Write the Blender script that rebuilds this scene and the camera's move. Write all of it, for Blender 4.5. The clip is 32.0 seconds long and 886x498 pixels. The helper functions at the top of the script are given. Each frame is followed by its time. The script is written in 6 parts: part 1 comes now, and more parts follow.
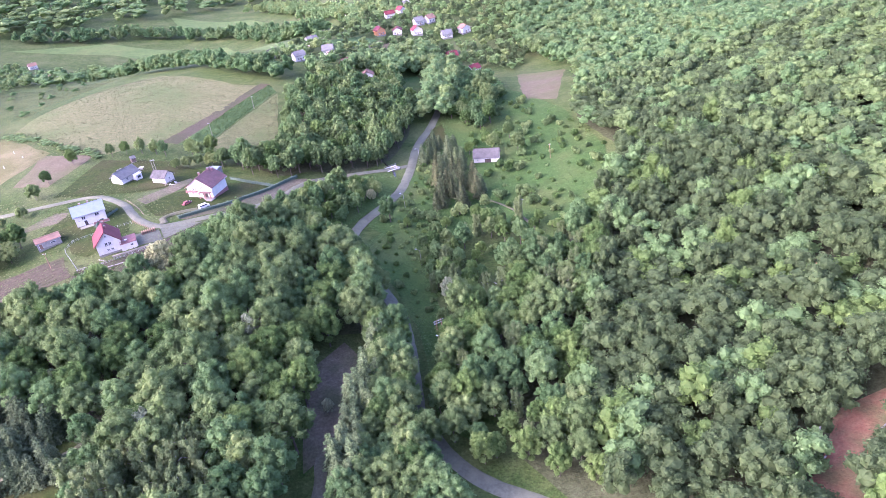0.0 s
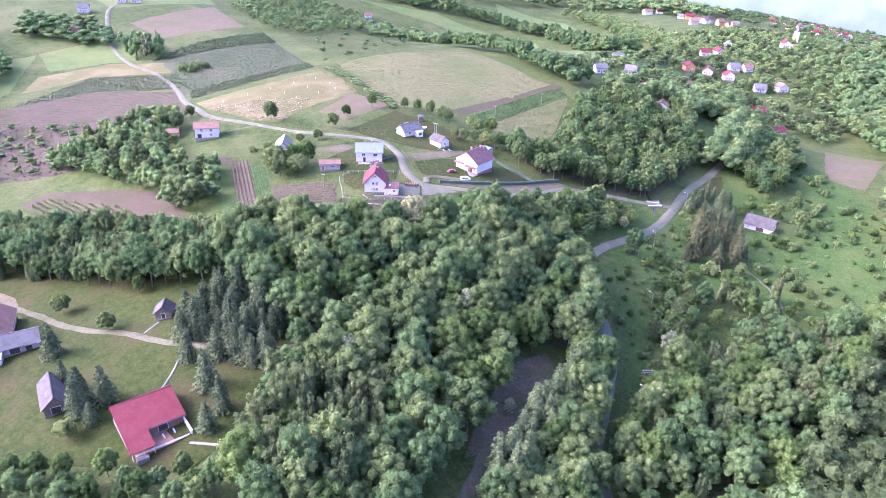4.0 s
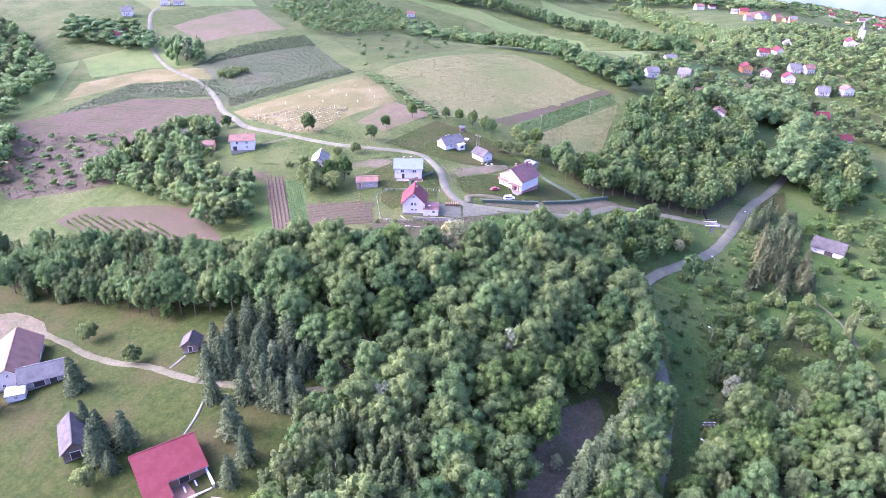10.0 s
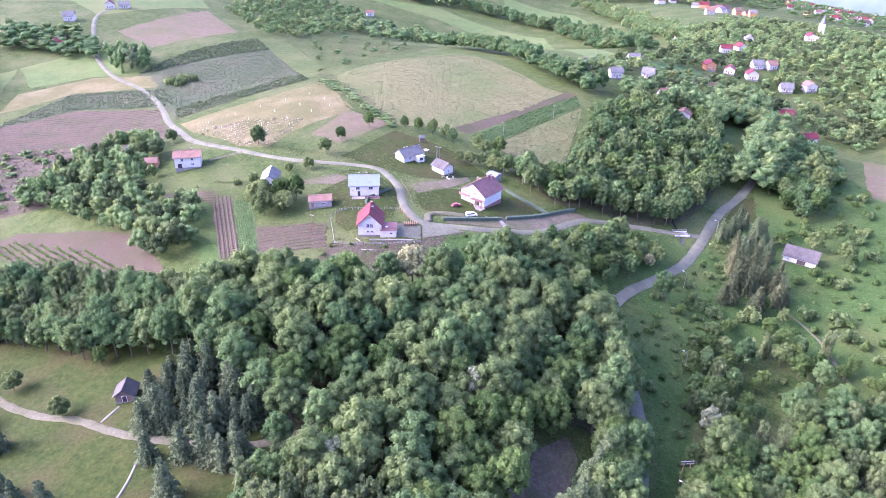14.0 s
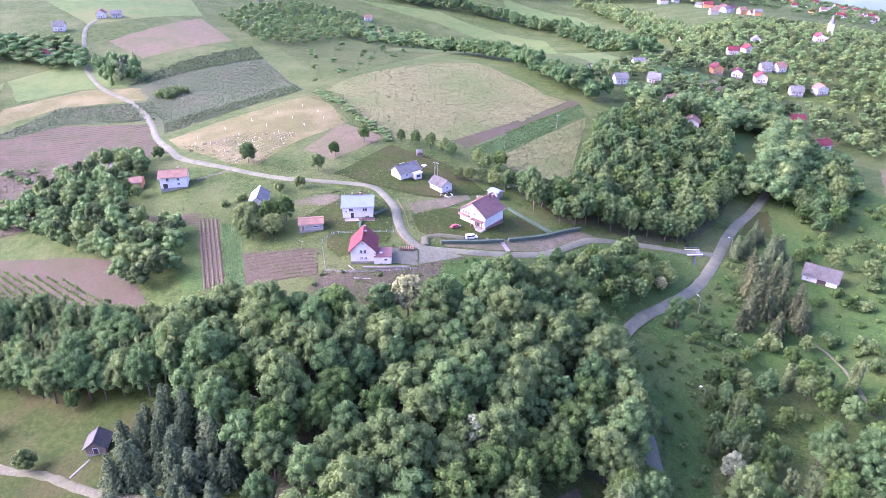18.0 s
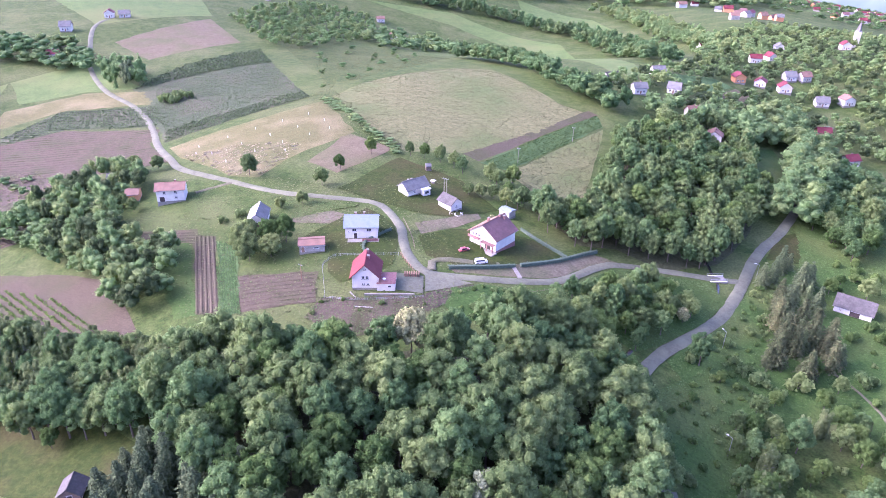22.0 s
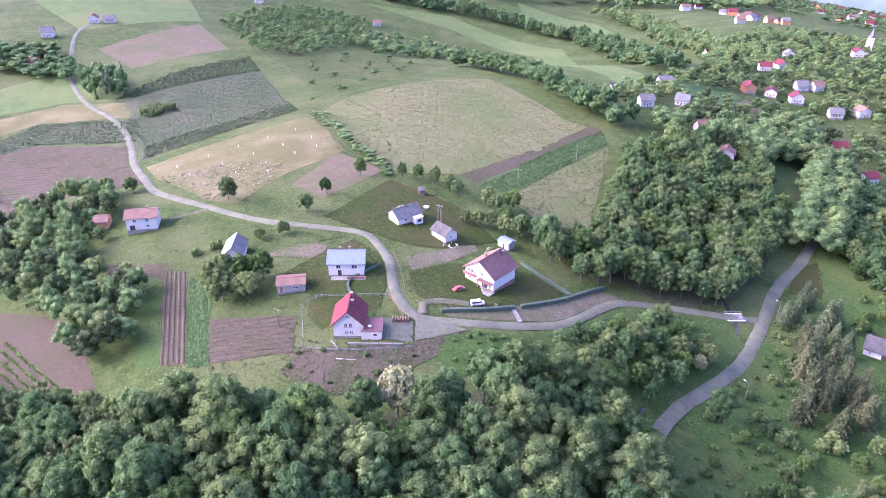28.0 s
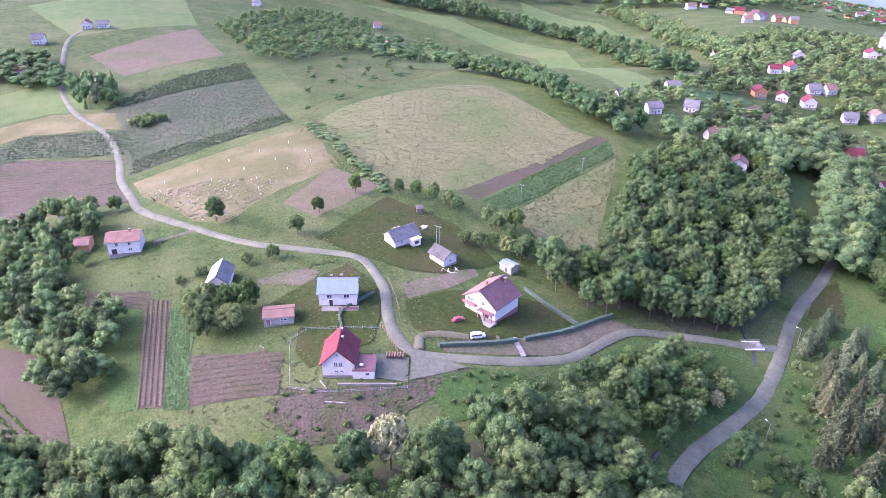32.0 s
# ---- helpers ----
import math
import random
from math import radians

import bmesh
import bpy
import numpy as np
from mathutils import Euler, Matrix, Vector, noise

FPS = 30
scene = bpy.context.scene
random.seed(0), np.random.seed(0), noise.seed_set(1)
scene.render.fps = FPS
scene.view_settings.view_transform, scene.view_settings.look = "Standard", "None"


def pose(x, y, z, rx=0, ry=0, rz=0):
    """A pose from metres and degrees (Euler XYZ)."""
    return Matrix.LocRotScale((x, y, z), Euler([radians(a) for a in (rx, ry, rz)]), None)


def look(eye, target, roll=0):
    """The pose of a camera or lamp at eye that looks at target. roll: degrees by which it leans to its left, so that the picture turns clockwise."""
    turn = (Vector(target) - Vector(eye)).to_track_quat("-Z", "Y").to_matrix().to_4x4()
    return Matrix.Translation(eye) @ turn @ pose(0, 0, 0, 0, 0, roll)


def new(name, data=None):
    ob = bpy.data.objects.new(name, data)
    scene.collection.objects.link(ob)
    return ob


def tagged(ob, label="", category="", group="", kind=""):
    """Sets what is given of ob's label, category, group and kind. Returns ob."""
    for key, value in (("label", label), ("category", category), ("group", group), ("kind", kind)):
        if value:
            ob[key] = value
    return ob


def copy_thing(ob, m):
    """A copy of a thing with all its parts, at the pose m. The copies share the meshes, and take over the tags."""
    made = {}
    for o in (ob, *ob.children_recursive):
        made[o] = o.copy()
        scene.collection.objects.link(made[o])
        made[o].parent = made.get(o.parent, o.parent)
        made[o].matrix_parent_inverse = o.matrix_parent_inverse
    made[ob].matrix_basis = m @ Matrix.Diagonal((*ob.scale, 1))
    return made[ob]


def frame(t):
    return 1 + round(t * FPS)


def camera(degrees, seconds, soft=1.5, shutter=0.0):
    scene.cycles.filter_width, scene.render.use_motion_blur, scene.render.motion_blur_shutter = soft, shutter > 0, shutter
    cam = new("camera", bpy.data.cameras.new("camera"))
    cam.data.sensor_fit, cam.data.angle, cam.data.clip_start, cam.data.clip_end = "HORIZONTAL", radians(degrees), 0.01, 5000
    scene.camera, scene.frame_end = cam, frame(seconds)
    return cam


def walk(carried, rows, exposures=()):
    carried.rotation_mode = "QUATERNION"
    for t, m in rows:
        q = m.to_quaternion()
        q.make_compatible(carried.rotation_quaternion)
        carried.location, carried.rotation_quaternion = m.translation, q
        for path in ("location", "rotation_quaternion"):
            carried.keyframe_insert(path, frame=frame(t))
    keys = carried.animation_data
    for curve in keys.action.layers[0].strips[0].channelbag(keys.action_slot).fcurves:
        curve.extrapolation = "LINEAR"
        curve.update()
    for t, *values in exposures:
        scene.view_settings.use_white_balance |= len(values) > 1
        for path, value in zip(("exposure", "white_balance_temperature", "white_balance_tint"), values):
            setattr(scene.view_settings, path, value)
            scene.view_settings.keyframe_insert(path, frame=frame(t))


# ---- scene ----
cam = camera(65.4, 32.0, soft=0.6)
# seconds, place in metres, turn in degrees
PATH = [
    (0, 0.00, -0.00, 139.98, 60.000, 7.000, -0.000),
    (0.5, -0.42, 0.11, 139.52, 60.475, 5.425, 3.549),
    (1, -0.84, 0.22, 139.06, 61.261, 3.107, 9.865),
    (1.5, -1.27, 0.31, 138.62, 61.732, 1.283, 14.625),
    (2, -1.69, 0.38, 138.23, 62.012, -0.011, 18.478),
    (2.5, -2.14, 0.45, 137.90, 62.168, -0.878, 21.725),
    (3, -2.62, 0.57, 137.66, 62.207, -1.445, 23.611),
    (3.5, -3.17, 0.81, 137.54, 62.189, -1.945, 25.131),
    (5.5, -5.66, 2.60, 137.66, 61.942, -2.635, 28.338),
    (6, -6.42, 3.54, 137.85, 61.939, -2.470, 29.077),
    (7, -8.15, 6.37, 138.53, 61.893, -1.853, 30.439),
    (8, -9.93, 9.97, 139.36, 61.806, -1.220, 30.730),
    (9, -11.63, 14.11, 140.22, 61.632, -0.778, 30.577),
    (10, -13.18, 18.57, 141.01, 61.503, -1.321, 29.552),
    (11, -14.63, 23.22, 141.64, 61.367, -1.154, 28.282),
    (12, -16.05, 27.94, 142.10, 61.293, -1.337, 27.278),
    (13, -17.48, 32.62, 142.41, 61.206, -1.103, 26.753),
    (14, -18.92, 37.19, 142.64, 61.155, -1.089, 26.574),
    (14.5, -19.67, 39.43, 142.71, 61.153, -1.106, 26.501),
    (16.5, -22.81, 48.14, 142.88, 61.261, -0.559, 26.314),
    (17, -23.63, 50.28, 142.93, 61.268, -0.434, 26.342),
    (18, -25.35, 54.48, 143.05, 61.216, -0.360, 26.513),
    (19, -27.10, 58.64, 143.20, 61.139, -0.112, 26.735),
    (20, -28.89, 62.78, 143.38, 61.139, -0.267, 27.450),
    (21, -30.67, 66.93, 143.57, 61.119, -0.343, 27.641),
    (22, -32.47, 71.09, 143.74, 61.127, -0.715, 27.760),
    (23, -34.28, 75.23, 143.87, 61.132, -0.848, 27.717),
    (24, -36.07, 79.34, 143.98, 61.131, -0.079, 27.743),
    (25, -37.80, 83.44, 144.08, 61.106, -0.386, 27.752),
    (25.5, -38.65, 85.49, 144.13, 61.122, -0.512, 27.758),
    (27.5, -41.96, 93.69, 144.34, 61.107, -0.588, 27.746),
    (28, -42.77, 95.75, 144.41, 61.067, -0.769, 27.768),
    (29, -44.37, 99.88, 144.61, 61.073, -1.029, 27.802),
    (30, -45.98, 104.02, 144.88, 61.058, -0.673, 27.769),
    (31, -47.60, 108.18, 145.20, 60.996, -0.552, 27.782),
    (32, -49.23, 112.33, 145.55, 60.903, -0.348, 27.922),
]
EXPOSURES = [(0.0, 2.76, 5250, 56), (3.0, 2.82, 5200, 58), (10.0, 2.8, 5200, 58), (20.0, 2.68, 5200, 58), (32.0, 2.46, 5220, 58)]
walk(cam, [(t, pose(x, y, z, rx, ry, rz)) for t, x, y, z, rx, ry, rz in PATH], EXPOSURES)

# ---- light: hazy evening sky, low weak sun from the west ----
SUN_AZ, SUN_EL = radians(-115), radians(30)
world = bpy.data.worlds.new("sky")
scene.world = world
world.use_nodes = True
wn = world.node_tree.nodes
sky = wn.new("ShaderNodeTexSky")
sky.sky_type, sky.sun_disc = "NISHITA", False
sky.sun_elevation, sky.sun_rotation = SUN_EL, SUN_AZ
sky.air_density, sky.dust_density, sky.ozone_density = 0.9, 5.0, 1.0
world.node_tree.links.new(sky.outputs[0], wn["Background"].inputs[0])
wn["Background"].inputs[1].default_value = 0.15
sun = new("sun", bpy.data.lights.new("sun", "SUN"))
sun.data.energy, sun.data.angle, sun.data.color = 0.75, radians(40), (1.0, 0.9, 0.78)
sun_from = Vector((math.sin(SUN_AZ) * math.cos(SUN_EL), math.cos(SUN_AZ) * math.cos(SUN_EL), math.sin(SUN_EL)))
sun.matrix_world = look(sun_from * 900 + Vector((0, 0, 200)), (0, 0, 200))


# ---- materials ----
def mat(name, col, col2=None, scale=1.0, rough=0.85, bump=0.0, bump_scale=None, island=0.0, obj=0.0, metal=0.0, third=None, third_scale=0.05, translucent=0.0, stretch=None, grain=0.0):
    """A procedural surface: two colours mixed by noise at one scale, a third by broad patches, variation by piece and by object."""
    m = bpy.data.materials.new(name)
    m.use_nodes = True
    nt = m.node_tree
    nd, ln = nt.nodes, nt.links
    b = nd["Principled BSDF"]
    b.inputs["Roughness"].default_value = rough
    b.inputs["Metallic"].default_value = metal
    b.inputs["Specular IOR Level"].default_value = 0.4 if rough < 0.4 else 0.08
    geo = nd.new("ShaderNodeNewGeometry")
    pos = geo.outputs["Position"]
    if stretch:
        mp = nd.new("ShaderNodeMapping")
        mp.inputs["Rotation"].default_value = (0, 0, radians(stretch[1]))
        mp.inputs["Scale"].default_value = (1, stretch[0], 1)
        ln.new(pos, mp.inputs["Vector"])
        pos = mp.outputs[0]
    no = nd.new("ShaderNodeTexNoise")
    no.inputs["Scale"].default_value, no.inputs["Detail"].default_value = scale, 6
    no.inputs["Roughness"].default_value = 0.7
    ln.new(pos, no.inputs["Vector"])
    ramp = nd.new("ShaderNodeValToRGB")
    ramp.color_ramp.elements[0].position, ramp.color_ramp.elements[1].position = 0.36, 0.64
    ramp.color_ramp.elements[0].color = (*col, 1)
    ramp.color_ramp.elements[1].color = (*(col2 or [c * 1.25 for c in col]), 1)
    ln.new(no.outputs["Fac"], ramp.inputs[0])
    out = ramp.outputs[0]
    if third:
        n2 = nd.new("ShaderNodeTexNoise")
        n2.inputs["Scale"].default_value, n2.inputs["Detail"].default_value = third_scale, 4
        ln.new(geo.outputs["Position"], n2.inputs["Vector"])
        r2 = nd.new("ShaderNodeValToRGB")
        r2.color_ramp.elements[0].position, r2.color_ramp.elements[1].position = 0.45, 0.68
        ln.new(n2.outputs["Fac"], r2.inputs[0])
        mx = nd.new("ShaderNodeMix")
        mx.data_type = "RGBA"
        ln.new(r2.outputs[0], mx.inputs["Factor"])
        ln.new(out, mx.inputs["A"])
        mx.inputs["B"].default_value = (*third, 1)
        out = mx.outputs["Result"]
    if grain:
        n4 = nd.new("ShaderNodeTexNoise")
        n4.inputs["Scale"].default_value, n4.inputs["Detail"].default_value, n4.inputs["Roughness"].default_value = 1.1, 8, 0.8
        ln.new(pos, n4.inputs["Vector"])
        r4 = nd.new("ShaderNodeMapRange")
        r4.inputs["From Min"].default_value, r4.inputs["From Max"].default_value = 0.3, 0.7
        r4.inputs["To Min"].default_value, r4.inputs["To Max"].default_value = 1 - grain, 1 + grain
        ln.new(n4.outputs["Fac"], r4.inputs["Value"])
        m4 = nd.new("ShaderNodeVectorMath")
        m4.operation = "SCALE"
        ln.new(out, m4.inputs[0])
        ln.new(r4.outputs[0], m4.inputs["Scale"])
        out = m4.outputs[0]
    hs = nd.new("ShaderNodeHueSaturation")
    ln.new(out, hs.inputs["Color"])
    if island or obj:
        info = nd.new("ShaderNodeObjectInfo")
        a = nd.new("ShaderNodeMath")
        a.operation = "MULTIPLY_ADD"
        ln.new(geo.outputs["Random Per Island"], a.inputs[0])
        a.inputs[1].default_value, a.inputs[2].default_value = island, 1 - island / 2 - obj / 2
        c = nd.new("ShaderNodeMath")
        c.operation = "MULTIPLY_ADD"
        ln.new(info.outputs["Random"], c.inputs[0])
        c.inputs[1].default_value = obj
        ln.new(a.outputs[0], c.inputs[2])
        ln.new(c.outputs[0], hs.inputs["Value"])
        h = nd.new("ShaderNodeMath")
        h.operation = "MULTIPLY_ADD"
        ln.new(info.outputs["Random"], h.inputs[0])
        h.inputs[1].default_value, h.inputs[2].default_value = -0.06 * obj, 0.5 + 0.03 * obj
        ln.new(h.outputs[0], hs.inputs["Hue"])
    ln.new(hs.outputs[0], b.inputs["Base Color"])
    if bump:
        n3 = nd.new("ShaderNodeTexNoise")
        n3.inputs["Scale"].default_value, n3.inputs["Detail"].default_value = bump_scale or scale * 3, 5
        ln.new(pos, n3.inputs["Vector"])
        bp = nd.new("ShaderNodeBump")
        bp.inputs["Strength"].default_value, bp.inputs["Distance"].default_value = bump, 0.3
        ln.new(n3.outputs["Fac"], bp.inputs["Height"])
        ln.new(bp.outputs[0], b.inputs["Normal"])
    if translucent:
        tr = nd.new("ShaderNodeBsdfTranslucent")
        ln.new(hs.outputs[0], tr.inputs["Color"])
        ms = nd.new("ShaderNodeMixShader")
        ms.inputs[0].default_value = translucent
        ln.new(b.outputs[0], ms.inputs[1])
        ln.new(tr.outputs[0], ms.inputs[2])
        ln.new(ms.outputs[0], nd["Material Output"].inputs["Surface"])
    return m


M = {
    "meadow": mat("meadow", (0.02855, 0.0563, 0.01094), (0.06884, 0.09384, 0.02365), 0.22, bump=0.8, bump_scale=1.2, third=(0.07892, 0.09759, 0.03153), third_scale=0.035, grain=0.6),
    "lawn": mat("lawn", (0.01971, 0.03627, 0.006259), (0.03943, 0.05381, 0.01044), 0.4, bump=0.4, bump_scale=2.5, third=(0.04718, 0.04817, 0.0153), third_scale=0.07, grain=0.45),
    "lush": mat("lush_grass", (0.03145, 0.06811, 0.01399), (0.05031, 0.0937, 0.01999), 0.35, bump=0.8, bump_scale=1.2, third=(0.06721, 0.0937, 0.02397), third_scale=0.04, grain=0.45),
    "bigfield": mat("tall_grass", (0.09047, 0.1068, 0.03725), (0.1624, 0.158, 0.06653), 0.3, bump=0.8, bump_scale=1.0, third=(0.08654, 0.118, 0.03548), third_scale=0.03, stretch=(3, -20), grain=0.5),
    "hay": mat("mown_hay", (0.07854, 0.09123, 0.0293), (0.1202, 0.115, 0.04314), 0.22, bump=0.5, bump_scale=2, third=(0.1524, 0.1369, 0.06349), third_scale=0.06, stretch=(7, 67), grain=0.5),
    "straw": mat("loose_straw", (0.275, 0.242, 0.1485), (0.352, 0.308, 0.198), 0.6, island=0.5),
    "soil": mat("soil", (0.06322, 0.05327, 0.03266), (0.08602, 0.07382, 0.04581), 0.5, bump=0.7, bump_scale=2.5, third=(0.05597, 0.06065, 0.02612), third_scale=0.05, stretch=(5, 52), grain=0.3),
    "pink_soil": mat("pale_soil", (0.09388, 0.08002, 0.04347), (0.1208, 0.1049, 0.06007), 0.25, bump=0.4, bump_scale=2, third=(0.08502, 0.0917, 0.0362), third_scale=0.04, grain=0.3),
    "rubble": mat("rubble_soil", (0.05831, 0.04837, 0.03196), (0.09016, 0.07437, 0.04944), 0.6, bump=1.0, bump_scale=1.5, third=(0.04295, 0.05009, 0.0176), third_scale=0.09, grain=0.45),
    "red_earth": mat("red_earth", (0.196, 0.0976, 0.0544), (0.2392, 0.136, 0.0816), 0.4, bump=0.8, bump_scale=1.5, third=(0.1088, 0.1088, 0.04352), third_scale=0.1, grain=0.3),
    "green_crop": mat("green_crop", (0.0467, 0.09248, 0.0259), (0.06746, 0.1204, 0.03884), 0.4, bump=0.6, bump_scale=2, stretch=(5, 30), grain=0.3),
    "dark_crop": mat("dark_crop", (0.04253, 0.06199, 0.02693), (0.06255, 0.08167, 0.03672), 0.4, bump=0.8, bump_scale=2, third=(0.07507, 0.08167, 0.04405), third_scale=0.05, stretch=(5, -40), grain=0.45),
    "green_far": mat("green_far", (0.06694, 0.1084, 0.02948), (0.0904, 0.133, 0.03685), 0.1, bump=0.3, bump_scale=1, third=(0.1071, 0.1294, 0.04177), third_scale=0.015, grain=0.3),
    "asphalt": mat("asphalt", (0.09101, 0.09786, 0.06306), (0.1245, 0.1327, 0.08495), 0.8, 0.8, bump=0.2, bump_scale=8, third=(0.1411, 0.1491, 0.08901), third_scale=0.12, grain=0.15),
    "gravel": mat("gravel", (0.09384, 0.09372, 0.05592), (0.1196, 0.1225, 0.07291), 1.2, bump=0.5, bump_scale=6, third=(0.07798, 0.08536, 0.03859), third_scale=0.15, grain=0.3),
    "forest_floor": mat("forest_floor", (0.0408, 0.051, 0.0204), (0.068, 0.0748, 0.034), 0.5, bump=1.0, bump_scale=1, grain=0.45),
    "trodden": mat("trodden_ground", (0.09282, 0.08415, 0.0486), (0.13, 0.1169, 0.0729), 0.5, bump=0.6, bump_scale=2, third=(0.07429, 0.08415, 0.03645), third_scale=0.1, grain=0.45),
    "hedge": mat("hedge_leaf", (0.0636, 0.095, 0.063), (0.0954, 0.13, 0.084), 1.5, 0.8, island=0.5),
    "berry_leaf": mat("berry_leaf", (0.0725, 0.1131, 0.0468), (0.1087, 0.1522, 0.065), 0.6, 0.75, island=0.4, translucent=0.3),
    "tuft": mat("grass_tuft", (0.05851, 0.1045, 0.0314), (0.09944, 0.1502, 0.05023), 0.15, 0.8, island=0.3, translucent=0.3),
    "tuft_dry": mat("dry_tuft", (0.09933, 0.1156, 0.04902), (0.1242, 0.1381, 0.0607), 0.1, 0.8, island=0.3, translucent=0.3),
    "bark": mat("bark", (0.0816, 0.068, 0.0544), (0.136, 0.116, 0.0952), 2.0, bump=0.6, bump_scale=8),
    "birch_bark": mat("birch_bark", (0.34, 0.326, 0.299), (0.422, 0.408, 0.381), 2.0, bump=0.3, bump_scale=8, third=(0.0816, 0.0748, 0.068), third_scale=1.2),
    "leaf": mat("leaf_oak", (0.123, 0.1833, 0.05941), (0.1639, 0.2325, 0.07783), 0.6, 0.7, island=0.32, obj=0.45, translucent=0.5),
    "leaf_dark": mat("leaf_alder", (0.107, 0.1856, 0.06495), (0.1412, 0.2296, 0.07899), 0.6, 0.7, island=0.32, obj=0.45, translucent=0.5),
    "leaf_hill": mat("leaf_hornbeam", (0.06604, 0.1024, 0.03798), (0.09706, 0.1394, 0.05065), 0.6, 0.7, island=0.32, translucent=0.5),
    "leaf_light": mat("leaf_ash", (0.0984, 0.164, 0.04173), (0.1238, 0.1959, 0.0528), 0.6, 0.7, island=0.32, obj=0.45, translucent=0.5),
    "leaf_olive": mat("leaf_birch", (0.1266, 0.1742, 0.06361), (0.1504, 0.2025, 0.07953), 0.6, 0.7, island=0.32, obj=0.45, translucent=0.5),
    "leaf_fruit": mat("leaf_fruit", (0.144, 0.198, 0.0624), (0.186, 0.24, 0.0792), 0.6, 0.7, island=0.35, obj=0.4, translucent=0.5),
    "needle": mat("spruce_needle", (0.0631, 0.09122, 0.03926), (0.09463, 0.1277, 0.05312), 0.8, 0.75, island=0.6, obj=0.4),
    "needle_warm": mat("larch_needle", (0.09327, 0.1338, 0.05304), (0.1317, 0.1746, 0.0663), 0.8, 0.75, island=0.6, obj=0.4),
    "needle_brown": mat("dry_needle", (0.06601, 0.09164, 0.0359), (0.09584, 0.1025, 0.04224), 0.8, 0.75, island=0.7, obj=0.6),
    "blossom": mat("blossom", (0.2304, 0.2481, 0.1077), (0.3168, 0.3328, 0.1515), 1.0, 0.7, island=0.9, obj=0.2, translucent=0.2),
    "silver": mat("silver_leaf", (0.1596, 0.196, 0.1047), (0.2166, 0.253, 0.1383), 1.0, 0.7, island=0.6, obj=0.3, translucent=0.2),
    "white_wall": mat("white_render", (0.5624, 0.5437, 0.4687), (0.608, 0.5884, 0.5156), 0.7, 0.8, bump=0.05, third=(0.5168, 0.4915, 0.4152), third_scale=0.4),
    "grey_wall": mat("grey_render", (0.306, 0.293, 0.2517), (0.374, 0.3597, 0.3115), 0.7, 0.85, bump=0.1, third=(0.258, 0.2401, 0.2033), third_scale=0.5, grain=0.15),
    "plank_wall": mat("plank_wall", (0.136, 0.102, 0.0748), (0.197, 0.156, 0.122), 1.5, 0.8, bump=0.3),
    "brick_wall": mat("red_plinth", (0.204, 0.102, 0.0884), (0.258, 0.143, 0.122), 1.5, 0.8, bump=0.2),
    "orange_wall": mat("orange_render", (0.476, 0.224, 0.0952), (0.517, 0.272, 0.136), 0.6, 0.8),
    "red_roof": mat("red_tile", (0.126, 0.02984, 0.03108), (0.1437, 0.04119, 0.04152), 0.8, 0.5, bump=0.1, third=(0.1124, 0.02754, 0.02849), third_scale=0.3),
    "blue_roof": mat("blue_sheet", (0.1443, 0.1874, 0.2213), (0.1761, 0.222, 0.2486), 0.6, 0.45, third=(0.1602, 0.1963, 0.2172), third_scale=0.3),
    "brown_roof": mat("brown_tile", (0.1275, 0.0735, 0.065), (0.165, 0.098, 0.0845), 0.8, 0.6, bump=0.1, third=(0.1125, 0.07, 0.06175), third_scale=0.3),
    "pink_roof": mat("faded_tile", (0.178, 0.1042, 0.07206), (0.2148, 0.1367, 0.09438), 0.8, 0.7, bump=0.1, third=(0.1473, 0.09765, 0.06708), third_scale=0.4),
    "grey_roof": mat("grey_sheet", (0.12, 0.1215, 0.1082), (0.162, 0.1641, 0.1426), 0.8, 0.6, bump=0.1, third=(0.102, 0.1033, 0.08976), third_scale=0.4, grain=0.15),
    "wood_roof": mat("weathered_roof", (0.06944, 0.06822, 0.05951), (0.0992, 0.0978, 0.08538), 1.0, 0.8, bump=0.3, third=(0.05952, 0.0587, 0.05174), third_scale=0.4, grain=0.15),
    "glass": mat("dark_glass", (0.04, 0.045, 0.05), (0.06, 0.065, 0.07), 0.5, 0.12),
    "white_paint": mat("white_paint", (0.624, 0.624, 0.608), (0.656, 0.656, 0.64), 1.0, 0.5),
    "concrete": mat("concrete", (0.204, 0.1948, 0.1597), (0.255, 0.2447, 0.1983), 0.8, 0.85, bump=0.2, third=(0.1785, 0.1698, 0.1337), third_scale=0.3, grain=0.15),
    # dark wooden doors, and open bays whose inner shade is put into this colour
    "dark_void": mat("dark_wood_void", (0.05, 0.04, 0.035), (0.08, 0.065, 0.055), 1.0, 0.9),
    "brown_wood": mat("brown_wood", (0.204, 0.122, 0.0816), (0.258, 0.163, 0.109), 1.5, 0.7, bump=0.2),
    "metal": mat("galvanised", (0.306, 0.313, 0.32), (0.354, 0.36, 0.367), 2.0, 0.4, metal=0.8),
    "red_paint": mat("dark_red_paint", (0.204, 0.0408, 0.0408), (0.245, 0.0612, 0.0544), 1.0, 0.35),
    "rubber": mat("rubber", (0.03, 0.03, 0.03), (0.05, 0.05, 0.05), 3.0, 0.9),
    "water": mat("stream", (0.03264, 0.0306, 0.0204), (0.04896, 0.04488, 0.0306), 0.6, 0.15, bump=0.2),
}

